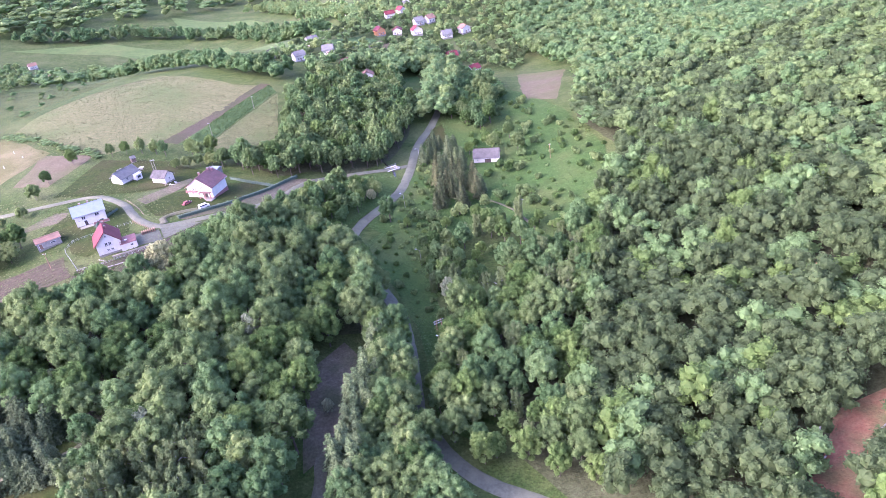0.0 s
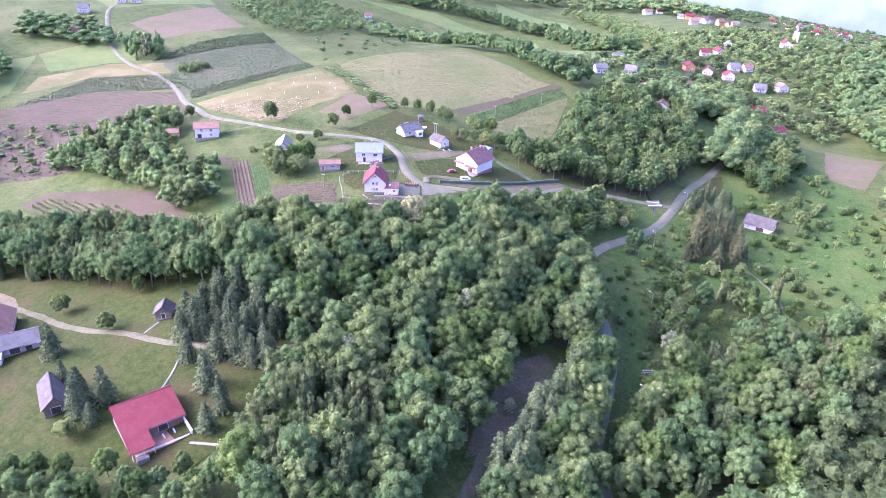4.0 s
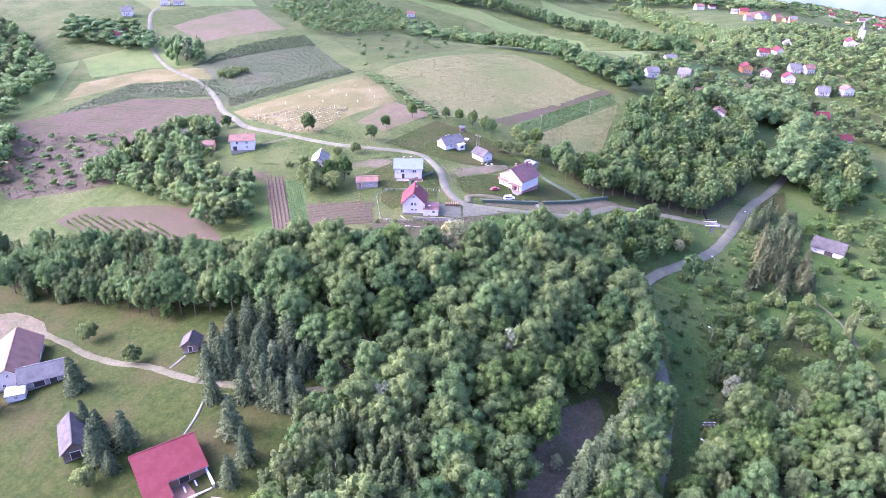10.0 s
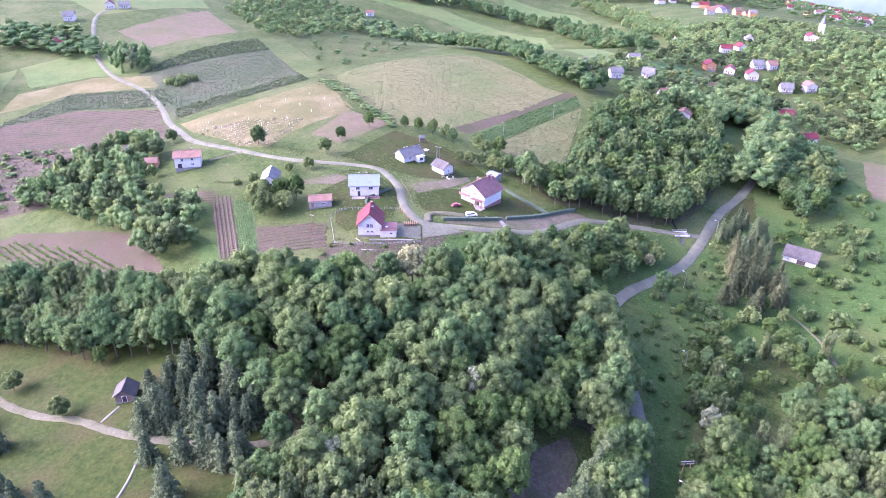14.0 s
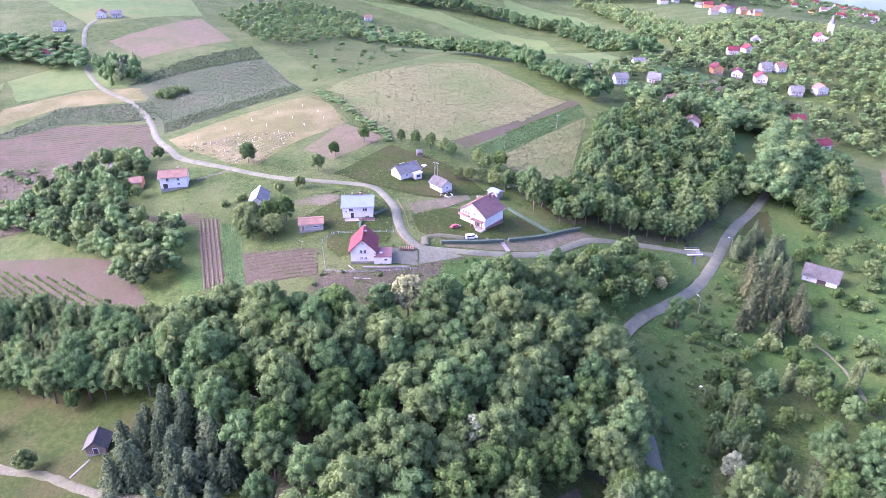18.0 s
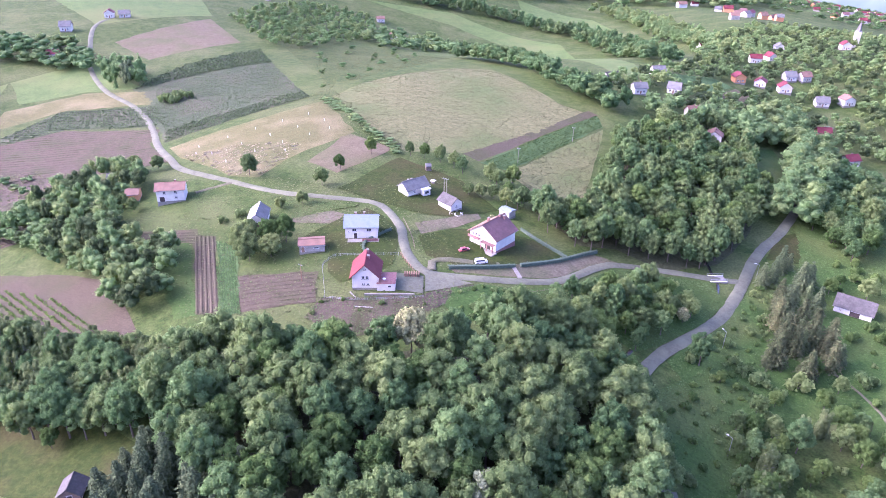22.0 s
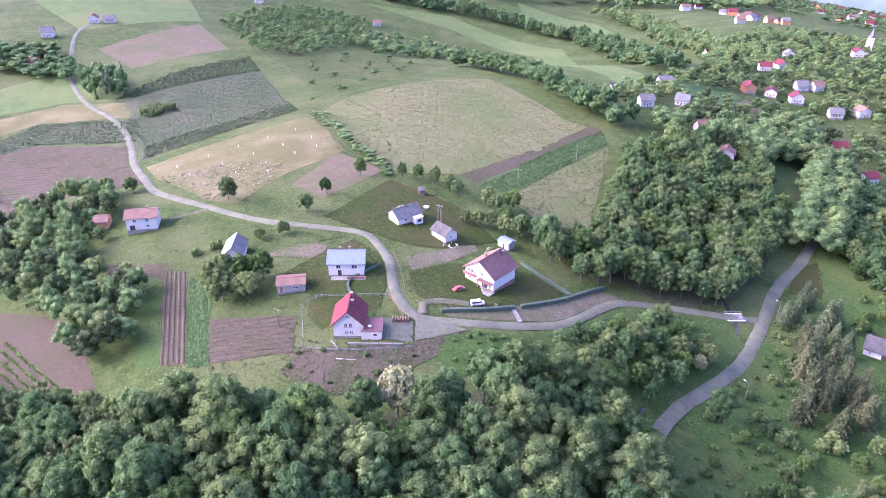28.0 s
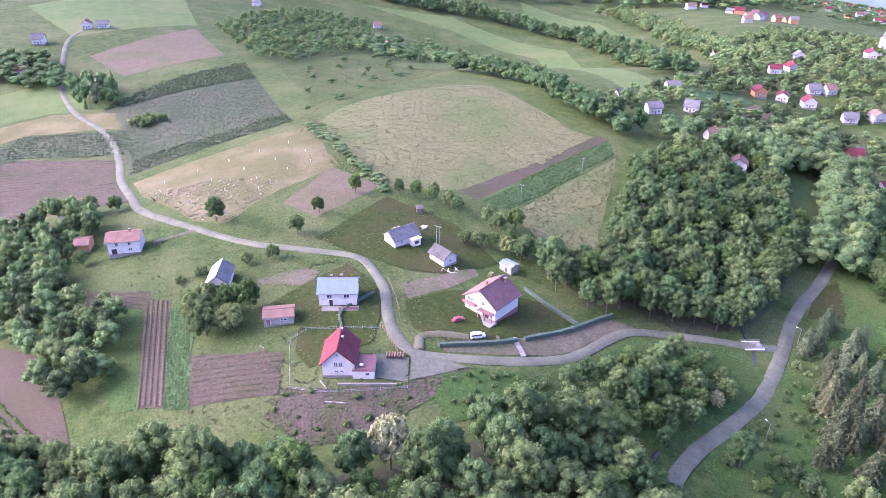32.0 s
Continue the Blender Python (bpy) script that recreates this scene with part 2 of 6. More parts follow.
# ---- the lie of the land: heights on a coarse grid, 125 m by 100 m ----
LAND = np.array((
    (-49, -41, -34, -26, -17, -7, 10, 30, 50),
    (-34, -30, -25, -20, -10, 1, 4, 26, 54),
    (-19, -18, -17, -13, -6, 12, -2, 23, 58),
    (-5, -8, -9, -2, 15, 20, -5, 17, 54),
    (9, 4, -1, 7, 23, 13, -4, 11, 42),
    (19, 17, 10, 13, 22, 16, -3, 3, 27),
    (25, 19, 10, 5, 12, 14, -16, -7, 15),
    (24, 11, -2, -9, -3, 5, -15, -7, 13),
    (20, 0, -17, -32, -23, -6, 0, 8, 25),
    (13, -12, -35, -52, -44, -22, 2, 24, 45),
), float)


def cubic(a):
    return (-0.5 * a + a * a - 0.5 * a**3, 1 - 2.5 * a * a + 1.5 * a**3, 0.5 * a + 2 * a * a - 1.5 * a**3, -0.5 * a * a + 0.5 * a**3)


def land(x, y):
    """Height of the ground, for numbers or arrays."""
    x, y = np.asarray(x, float), np.asarray(y, float)
    u, v = np.clip((x + 750) / 125, 0, 7.9999), np.clip((y + 50) / 100, 0, 8.9999)
    i, j = u.astype(int), v.astype(int)
    wa, wb = cubic(u - i), cubic(v - j)
    z = 0.0
    for p in range(4):
        for q in range(4):
            z = z + wa[p] * wb[q] * LAND[np.clip(j - 1 + q, 0, 9), np.clip(i - 1 + p, 0, 8)]
    far = np.maximum(0, np.hypot(np.maximum(0, np.maximum(-750 - x, x - 250)), np.maximum(0, np.maximum(-50 - y, y - 850))) - 60)
    z = z + np.minimum(far, 900) / 900 * (22 * np.sin(x / 310 + 1) * np.cos(y / 420) + 10 * np.sin(y / 230 + x / 500))
    past = np.maximum(0, 0.897 * x + 0.441 * y - 350)
    low = z + 180 + 0.5 * np.maximum(0, x - 420)
    return z - np.minimum(0.3 * past * past / (past + 60), low) - np.where(past > 0, 0.3 * np.maximum(0, y - 2300), 0)


ROWS_OF_LAND = LAND.tolist()


def zed(x, y):
    """Height of the ground at one place."""
    if not (-750 <= x < 250 and -50 <= y < 850) or 0.897 * x + 0.441 * y > 350:
        return float(land(x, y))
    u, v = (x + 750) / 125, (y + 50) / 100
    i, j = int(u), int(v)
    wa, wb = cubic(u - i), cubic(v - j)
    z = 0.0
    for q in range(4):
        row = ROWS_OF_LAND[min(max(j - 1 + q, 0), 9)]
        z += wb[q] * (wa[0] * row[max(i - 1, 0)] + wa[1] * row[i] + wa[2] * row[min(i + 1, 8)] + wa[3] * row[min(i + 2, 8)])
    return z


# ---- building blocks ----
def meshed(name, verts, faces, material, parent=None, label="", mats=None, index=None, smooth=False):
    me = bpy.data.meshes.new(name)
    me.from_pydata([tuple(v) for v in verts], [], faces)
    for m in mats or [material]:
        me.materials.append(m)
    if index is not None:
        me.polygons.foreach_set("material_index", index)
    if smooth:
        me.polygons.foreach_set("use_smooth", [True] * len(me.polygons))
    me.update()
    ob = new(name, me)
    if parent:
        ob.parent = parent
    if label:
        tagged(ob, label)
    return ob


def part(name, bm, material, parent=None, label="", smooth=False):
    me = bpy.data.meshes.new(name)
    bm.to_mesh(me)
    bm.free()
    me.materials.append(material)
    if smooth:
        me.polygons.foreach_set("use_smooth", [True] * len(me.polygons))
    ob = new(name, me)
    if parent:
        ob.parent = parent
    if label:
        tagged(ob, label)
    return ob


def add_box(bm, x0, x1, y0, y1, z0, z1, m=None, bevel=0.0):
    made = bmesh.ops.create_cube(bm, size=1.0)["verts"]
    bmesh.ops.scale(bm, vec=(x1 - x0, y1 - y0, z1 - z0), verts=made)
    bmesh.ops.translate(bm, vec=((x0 + x1) / 2, (y0 + y1) / 2, (z0 + z1) / 2), verts=made)
    if bevel:
        edges = list({e for v in made for e in v.link_edges})
        made = bmesh.ops.bevel(bm, geom=edges, offset=bevel, segments=1, affect="EDGES")["verts"]
    if m is not None:
        bmesh.ops.transform(bm, matrix=m, verts=made)
    return bm


def box(x0, x1, y0, y1, z0, z1, m=None, bevel=0.0):
    return add_box(bmesh.new(), x0, x1, y0, y1, z0, z1, m, bevel)


def add_tube(bm, a, b, r0, r1, n=8):
    a, b = Vector(a), Vector(b)
    d = b - a
    made = bmesh.ops.create_cone(bm, cap_ends=True, segments=n, radius1=r0, radius2=r1, depth=d.length)["verts"]
    bmesh.ops.transform(bm, matrix=Matrix.Translation((a + b) / 2) @ d.to_track_quat("Z", "Y").to_matrix().to_4x4(), verts=made)
    return bm


def empty(name, m, label, category, group=""):
    ob = new(name)
    ob.matrix_world = m
    ob.empty_display_size = 0.5
    return tagged(ob, label, category, group)


def inside(x, y, poly):
    hit, j = False, len(poly) - 1
    for i in range(len(poly)):
        (xi, yi), (xj, yj) = poly[i], poly[j]
        if (yi > y) != (yj > y) and x < (xj - xi) * (y - yi) / (yj - yi) + xi:
            hit = not hit
        j = i
    return hit


def smooth_line(points, step=4.0):
    """Points of a soft curve through the given ones, about a step apart."""
    p = [Vector(q) for q in points]
    p = [2 * p[0] - p[1]] + p + [2 * p[-1] - p[-2]]
    out = []
    for k in range(1, len(p) - 2):
        n = max(1, int((p[k + 1] - p[k]).length / step))
        for s in range(n):
            w = cubic(s / n)
            out.append(sum((w[q] * p[k - 1 + q] for q in range(4)), Vector((0, 0))))
    return out + [p[-2]]


def ribbon(name, points, width, material, lift, label, edge=0.0, kind="structure", seed=1, crown=0.06):
    """A strip of road laid on the ground, cambered, with a slightly ragged edge."""
    rnd = random.Random(seed)
    line = smooth_line(points, 3.0)
    verts, faces = [], []
    for k, c in enumerate(line):
        d = (line[min(k + 1, len(line) - 1)] - line[max(k - 1, 0)]).normalized()
        s = Vector((d.y, -d.x))
        w = width / 2
        for f in (-1, -0.5, 0, 0.5, 1):
            q = c + s * f * (w + (rnd.uniform(-edge, edge) if abs(f) == 1 else 0))
            z = max(zed(q.x, q.y), zed(c.x, c.y) - 0.25)
            verts.append((q.x, q.y, z + lift + crown * (1 - abs(f)) - (0.35 if abs(f) == 1 else 0)))
        if k:
            for f in range(4):
                a = 5 * k + f
                faces.append((a - 5, a - 4, a + 1, a))
    return tagged(meshed(name, verts, [f[::-1] for f in faces], material, smooth=True), label, kind=kind)


def patch(name, poly, material, label, lift=0.12, cell=7.0, wob=0.8, seed=1):
    """A field: a sheet laid on the ground within a polygon with a slightly uneven outline."""
    rnd = random.Random(seed)
    pts = []
    n = len(poly)
    for k in range(n):
        a, b = Vector(poly[k]), Vector(poly[(k + 1) % n])
        m = max(1, int((b - a).length / cell))
        for s in range(m):
            q = a.lerp(b, s / m)
            if s:
                q += Vector((rnd.uniform(-wob, wob), rnd.uniform(-wob, wob)))
            pts.append(q)
    bm = bmesh.new()
    ring = [bm.verts.new((q.x, q.y, 0)) for q in pts]
    edges = [bm.edges.new((ring[k], ring[(k + 1) % len(ring)])) for k in range(len(ring))]
    bmesh.ops.triangle_fill(bm, use_beauty=True, edges=edges, normal=(0, 0, 1))
    for _ in range(5):
        long = [e for e in bm.edges if e.calc_length() > cell * 1.3 and not e.is_boundary]
        if not long:
            break
        bmesh.ops.subdivide_edges(bm, edges=long, cuts=1)
        bmesh.ops.triangulate(bm, faces=[f for f in bm.faces if len(f.verts) > 3])
    for v in bm.verts:
        edge = v.is_boundary
        v.co.z = zed(v.co.x, v.co.y) + (lift - 0.06 if edge else lift)
    bmesh.ops.recalc_face_normals(bm, faces=bm.faces)
    if bm.faces and sum(f.normal.z for f in bm.faces) < 0:
        bmesh.ops.reverse_faces(bm, faces=bm.faces)
    return tagged(part(name, bm, material, smooth=True), label, kind="structure")


# ---- the ground ----
def axis(lo, hi, step, reach):
    core = list(np.arange(lo, hi + 0.1, step))
    out, d, p = [], step, hi
    while p < reach:
        d *= 1.25
        p += d
        out.append(min(p, reach))
    low, d, p = [], step, lo
    while p > -reach:
        d *= 1.25
        p -= d
        low.append(max(p, -reach))
    return np.array(low[::-1] + core + out)


def build_ground():
    xs, ys = axis(-760, 310, 8.0, 3600), axis(-80, 900, 8.0, 3600)
    gx, gy = np.meshgrid(xs, ys)
    gz = land(gx, gy)
    verts = np.stack([gx.ravel(), gy.ravel(), gz.ravel()], 1)
    w = len(xs)
    j, i = np.meshgrid(np.arange(len(ys) - 1), np.arange(w - 1), indexing="ij")
    a = (j * w + i).ravel()
    faces = np.stack([a, a + 1, a + w + 1, a + w], 1).tolist()
    ob = meshed("ground", verts.tolist(), faces, M["meadow"], smooth=True)
    return tagged(ob, "rolling green meadow land of a hilly valley", kind="structure")


ground = build_ground()


def build_backdrop():
    """A glowing backdrop painted with hazy far hills and pale sky, some three kilometres off, beyond the falling
    ground.
    """
    m = bpy.data.materials.new("painted_far_haze")
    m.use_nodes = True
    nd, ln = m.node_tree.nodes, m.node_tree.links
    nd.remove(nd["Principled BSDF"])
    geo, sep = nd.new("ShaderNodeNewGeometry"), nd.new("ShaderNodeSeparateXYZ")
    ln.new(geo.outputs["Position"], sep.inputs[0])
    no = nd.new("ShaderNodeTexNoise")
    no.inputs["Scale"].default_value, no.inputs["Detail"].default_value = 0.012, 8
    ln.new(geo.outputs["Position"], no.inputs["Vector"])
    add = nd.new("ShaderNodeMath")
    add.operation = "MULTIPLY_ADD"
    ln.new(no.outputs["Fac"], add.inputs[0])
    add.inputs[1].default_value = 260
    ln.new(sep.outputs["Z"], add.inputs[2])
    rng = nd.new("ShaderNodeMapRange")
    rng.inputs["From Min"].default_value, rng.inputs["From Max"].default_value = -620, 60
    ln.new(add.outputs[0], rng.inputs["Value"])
    # haze is put into the emission colour, which pales with height
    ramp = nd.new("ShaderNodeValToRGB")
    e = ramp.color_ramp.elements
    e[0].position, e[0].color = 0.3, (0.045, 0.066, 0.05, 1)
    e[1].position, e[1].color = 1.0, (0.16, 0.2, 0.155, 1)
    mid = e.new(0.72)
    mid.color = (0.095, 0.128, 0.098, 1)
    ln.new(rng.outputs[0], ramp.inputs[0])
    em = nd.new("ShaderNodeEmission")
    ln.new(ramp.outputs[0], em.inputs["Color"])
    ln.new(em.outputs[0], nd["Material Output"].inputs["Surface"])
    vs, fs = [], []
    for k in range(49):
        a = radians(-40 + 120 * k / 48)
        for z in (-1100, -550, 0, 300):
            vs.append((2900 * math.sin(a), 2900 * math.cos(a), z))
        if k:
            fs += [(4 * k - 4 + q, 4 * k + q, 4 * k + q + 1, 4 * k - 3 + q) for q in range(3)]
    return tagged(meshed("backdrop", vs, fs, m), "glowing backdrop painted with pale hazy hills and sky in the distance", kind="structure")


backdrop = build_backdrop()

# ---- roads and tracks ----
LANE = [(-36, 338), (-43, 334), (-60, 325), (-79, 312), (-85, 303), (-90, 288), (-94, 279), (-103, 269), (-113, 261), (-123, 255), (-130, 252), (-136, 253), (-143, 258), (-150, 266), (-157, 276), (-165, 283), (-172, 288), (-180, 290), (-198, 285), (-223, 280), (-255, 282), (-286, 287), (-305, 297), (-332, 313), (-361, 335), (-388, 353), (-420, 369), (-455, 381), (-486, 396), (-517, 415), (-546, 439), (-571, 460), (-594, 482), (-606, 500), (-612, 520)]
MAIN = [(150, -120), (120, -40), (95, 25), (68, 70), (40, 95), (20, 107), (3, 117), (-8, 125), (-15, 133), (-20, 141), (-24, 149), (-26, 162), (-29, 185), (-33, 202), (-42, 221), (-50, 236), (-55, 252), (-52, 269), (-45, 287), (-39, 304), (-36, 320), (-34, 340), (-33, 356), (-30, 374), (-25, 392), (-19, 430), (-17, 480), (-15, 536), (-11, 585), (-6, 625)]
DRIVE = [(-330, 112), (-290, 120), (-265, 124), (-247, 127), (-230, 125), (-217, 124), (-203, 122), (-187, 122), (-176, 124), (-163, 124), (-152, 125), (-138, 128), (-124, 132), (-112, 142), (-104, 156), (-92, 166), (-78, 166), (-62, 160)]
TRACK = [(-20, -120), (-30, -40), (-38, 30), (-44, 80), (-46, 95), (-48, 110), (-49, 121), (-50, 134)]
ribbon("road", MAIN, 4.6, M["asphalt"], 0.46, "grey asphalt valley road", edge=0.15, seed=3)
ribbon("lane", LANE, 3.8, M["asphalt"], 0.48, "narrow grey asphalt village lane", edge=0.15, seed=4)
ribbon("driveway", DRIVE, 3.1, M["gravel"], 0.5, "pale gravel farm drive", edge=0.3, seed=5)
ribbon("forest_track", TRACK, 3.4, M["gravel"], 0.44, "worn gravel track into the wood", edge=0.3, seed=6)

# ---- fields ----
FIELDS = [
    ("field_tall_grass", [(-282, 404), (-285, 440), (-276, 490), (-262, 529), (-238, 542), (-198, 503), (-161, 469), (-143, 464), (-153, 415), (-173, 367), (-197, 348), (-224, 362)], "bigfield", "large unmown field of tall dry grass"),
    ("field_fallow_strip", [(-174, 365), (-157, 418), (-141, 468), (-134, 465), (-154, 400), (-164, 362)], "soil", "narrow strip of bare ploughed soil"),
    ("field_green_strip", [(-163, 361), (-135, 464), (-126, 447), (-149, 362)], "green_crop", "bright green strip of young crop"),
    ("field_meadow", [(-148, 361), (-125, 444), (-117, 406), (-108, 356), (-127, 346)], "bigfield", "rough yellowish meadow beside the wood"),
    ("field_hay", [(-321, 311), (-281, 393), (-232, 355), (-240, 316), (-240, 289), (-253, 286), (-300, 299)], "hay", "mown yellow hay field with white stakes"),
    ("field_bare", [(-230, 312), (-234, 352), (-204, 347), (-210, 308)], "pink_soil", "bare pinkish soil plot"),
    ("field_orchard", [(-332, 318), (-297, 401), (-440, 520), (-450, 445), (-445, 392), (-388, 360)], "dark_crop", "dark green plantation of low berry bushes"),
    ("field_ploughed", [(-548, 465), (-560, 587), (-470, 530), (-488, 446)], "pink_soil", "pale ploughed field on the far slope"),
    ("field_pasture", [(-600, 490), (-572, 602), (-668, 680), (-720, 700), (-730, 540)], "green_far", "pale green hillside pasture"),
    ("field_west_soil", [(-467, 257), (-424, 321), (-357, 337), (-342, 316), (-302, 294), (-330, 280), (-357, 268), (-421, 243)], "soil", "bare brown soil field by the lane"),
    ("field_west_crop", [(-453, 279), (-459, 346), (-398, 372), (-362, 341), (-424, 323)], "dark_crop", "dark leafy crop field"),
    ("field_west_hay", [(-499, 332), (-474, 376), (-431, 393), (-400, 375), (-457, 349), (-475, 301)], "hay", "narrow mown strip on the western slope"),
    ("field_west_meadow", [(-545, 368), (-526, 419), (-537, 430), (-440, 396), (-476, 378), (-502, 345)], "green_far", "pale green meadow with mown edges"),
    ("field_west_verge", [(-478, 264), (-484, 298), (-511, 326), (-545, 366), (-560, 330), (-500, 255)], "green_far", "green slope under the western wood"),
    ("field_ridge", [(-596, 914), (-465, 924), (-331, 881), (-159, 583), (-126, 573), (-152, 639), (-315, 933), (-493, 979)], "green_far", "long bright green meadow on the ridge"),
    ("field_ridge_upper", [(-468, 1160), (-331, 1128), (-184, 906), (-193, 866), (-304, 987), (-430, 1089)], "green_far", "green sloping pasture behind the treeline"),
    ("field_village", [(-120, 590), (-90, 600), (-78, 640), (-95, 650), (-125, 620)], "green_crop", "green plot between village houses"),
    ("field_village_soil", [(-86, 600), (-62, 590), (-60, 630), (-76, 640)], "pink_soil", "bare garden plot in the far village"),
    ("scrub_slope", [(-450, 247), (-379, 273), (-317, 255), (-301, 230), (-320, 209), (-356, 188), (-410, 205)], "rubble", "brown scrubby fallow slope"),
    ("villa_bank", [(-128, 259), (-110, 277), (-97, 299), (-92, 310), (-78, 314), (-88, 300), (-93, 285), (-98, 277), (-112, 265), (-124, 257.5)], "trodden", "bare brown bank between hedge and lane"),
    ("mown_clearing", [(-28, 365), (-25, 390), (-12, 404), (-6, 390), (-10, 370)], "lawn", "mown grass clearing beside the road"),
    ("bare_plot", [(-155, 283), (-147, 295), (-141, 311), (-136, 305), (-140, 290), (-148, 276)], "trodden", "bare trodden soil beside the villa"),
    ("worn_verge", [(-212, 269), (-193, 275), (-183, 275), (-181, 266), (-198, 260)], "trodden", "worn brown grass below the lane"),
    ("forest_glade", [(-47, 500), (-39, 525), (-32, 500), (-30, 444), (-36, 436), (-43, 450)], "lush", "narrow green glade in the wood"),
    ("garden_beds", [(-193, 223), (-166, 235), (-156, 220), (-178, 207)], "soil", "vegetable garden with furrowed soil beds"),
    ("garden_ploughed_strip", [(-231, 240), (-221, 242), (-184, 205), (-193, 202)], "soil", "long ploughed garden strip"),
    ("garden_potato_strip", [(-218, 239), (-208, 239), (-177, 207), (-184, 204)], "green_crop", "dark green potato strip"),
    ("garden_grass_strip", [(-245, 229), (-232, 239), (-192, 202), (-199, 198)], "lush", "long grass strip between gardens"),
    ("garden_upper_beds", [(-258, 236), (-233, 244), (-225, 236), (-248, 229)], "soil", "upper garden of brown furrowed soil"),
    ("field_berry_rows", [(-305, 196), (-268, 206), (-240, 209), (-204, 188), (-188, 178), (-205, 170), (-240, 174), (-272, 178), (-310, 182)], "soil", "soil plot with green berry rows"),
    ("rubble_slope", [(-156, 223), (-129, 236), (-119, 251), (-114, 256), (-118, 240), (-124, 221), (-139, 208), (-155, 212)], "rubble", "bare rubble slope with brush below the house"),
    ("forest_clearing", [(-54, 128), (-57, 150), (-57, 172), (-50, 184), (-45, 178), (-45, 160), (-47, 138)], "trodden", "bare trodden clearing in the wood"),
    ("field_far_bare", [(38, 520), (72, 505), (54, 419), (34, 428)], "pink_soil", "small bare field at the wood's edge"),
    ("meadow_valley", [(-51, 246), (-29, 290), (-8, 270), (-23, 233), (-14, 176), (-8, 138), (-18, 146), (-25, 190), (-36, 220)], "lush", "lush green grass beside the valley road"),
    ("meadow_slope", [(15, 483), (55, 400), (66, 330), (64, 301), (44, 266), (29, 248), (2, 275), (-12, 330), (-20, 420)], "lush", "bright green overgrown hillside meadow"),
    ("meadow_roadside", [(-50, 266), (-41, 290), (-34, 318), (-30, 345), (-26, 362), (-10, 362), (-2, 340), (2, 300), (4, 272), (-8, 262), (-26, 240)], "lush", "lush green grass between road and spruces"),
    ("meadow_brook", [(-60, 321), (-46, 329), (-38, 318), (-44, 296), (-54, 272), (-60, 262), (-72, 264), (-86, 256), (-100, 262), (-92, 268), (-76, 288)], "lush", "lush green grass along the brook"),
    ("meadow_bank", [(-100, 264), (-88, 284), (-80, 308), (-60, 320), (-46, 328), (-44, 300), (-56, 290), (-74, 286), (-90, 262)], "lush", "lush green bank below the lane"),
    ("weedy_bank", [(-121, 249), (-113, 257), (-102, 263), (-90, 262), (-96, 248), (-110, 234), (-118, 238)], "lush", "dark green weeds on the bank below the lane"),
    ("lawn", [(-330, 150), (-272, 160), (-218, 152), (-178, 156), (-150, 152), (-134, 144), (-113, 136), (-104, 122), (-110, 100), (-112, 88), (-161, 70), (-240, 70), (-300, 100)], "lawn", "mown green lawn round the farm"),
    ("village_lawn", [(-186, 252), (-178, 284), (-162, 278), (-150, 262), (-145, 250), (-155, 232), (-163, 236), (-172, 250)], "lawn", "mown lawn round the village houses"),
    ("villa_lawn", [(-138, 262), (-126, 262), (-114, 272), (-96, 298), (-112, 302), (-128, 298), (-140, 288), (-148, 274)], "lawn", "villa garden lawn inside the hedge"),
    ("cottage_lawn", [(-200, 294), (-196, 340), (-160, 336), (-134, 318), (-146, 298), (-160, 292), (-178, 292)], "lawn", "grassy plot round the bungalow"),
    ("hillside_garden", [(-258, 282), (-210, 278), (-182, 284), (-200, 262), (-240, 250), (-256, 258)], "meadow", "rough grass between lane and gardens"),
    ("farm_yard", [(-275, 116), (-258, 130), (-240, 130), (-228, 124), (-236, 114), (-262, 108)], "trodden", "trodden earth farm yard"),
    ("farm_track", [(-272, 115), (-258, 125), (-248, 118), (-236, 109), (-224, 98), (-212, 88), (-216, 84), (-232, 96), (-246, 106)], "gravel", "broad pale gravel track beside the farmhouse"),
    ("erosion_gully", [(96, 170), (94, 180), (99, 187), (104, 182), (102, 172)], "red_earth", "narrow red earth gully between the trees"),
    ("erosion_patch", [(60, 98), (79, 124), (92, 127), (84, 98)], "red_earth", "bare reddish earth on the wooded slope"),
    ("house_yard", [(-142, 234), (-127, 240), (-132, 249), (-141, 246)], "asphalt", "grey paved yard beside the red roofed house"),
    ("field_valley_pasture", [(-60, 1690), (40, 1710), (60, 1760), (-50, 1790)], "green_far", "green pasture in the distant valley"),
    ("field_valley_hay", [(80, 1830), (190, 1880), (180, 1950), (60, 1900)], "hay", "mown hay field in the distant valley"),
    ("field_valley_crop", [(-90, 1900), (20, 1930), (30, 2020), (-110, 2000)], "green_far", "pale crop field in the distant valley"),
    ("field_valley_bare", [(230, 1680), (320, 1730), (290, 1790), (200, 1730)], "pink_soil", "bare field in the distant valley"),
    ("yard_apron", [(-138, 252.5), (-128, 253), (-116, 255), (-121, 248), (-127, 241), (-131.5, 249.5)], "asphalt", "asphalt apron joining yard and lane"),
]
for k, (name, poly, m, label) in enumerate(FIELDS):
    patch(name, poly, M[m], label, lift=0.12 + 0.004 * k + (0.25 if name in ("farm_track", "farm_yard") else 0), seed=20 + k)
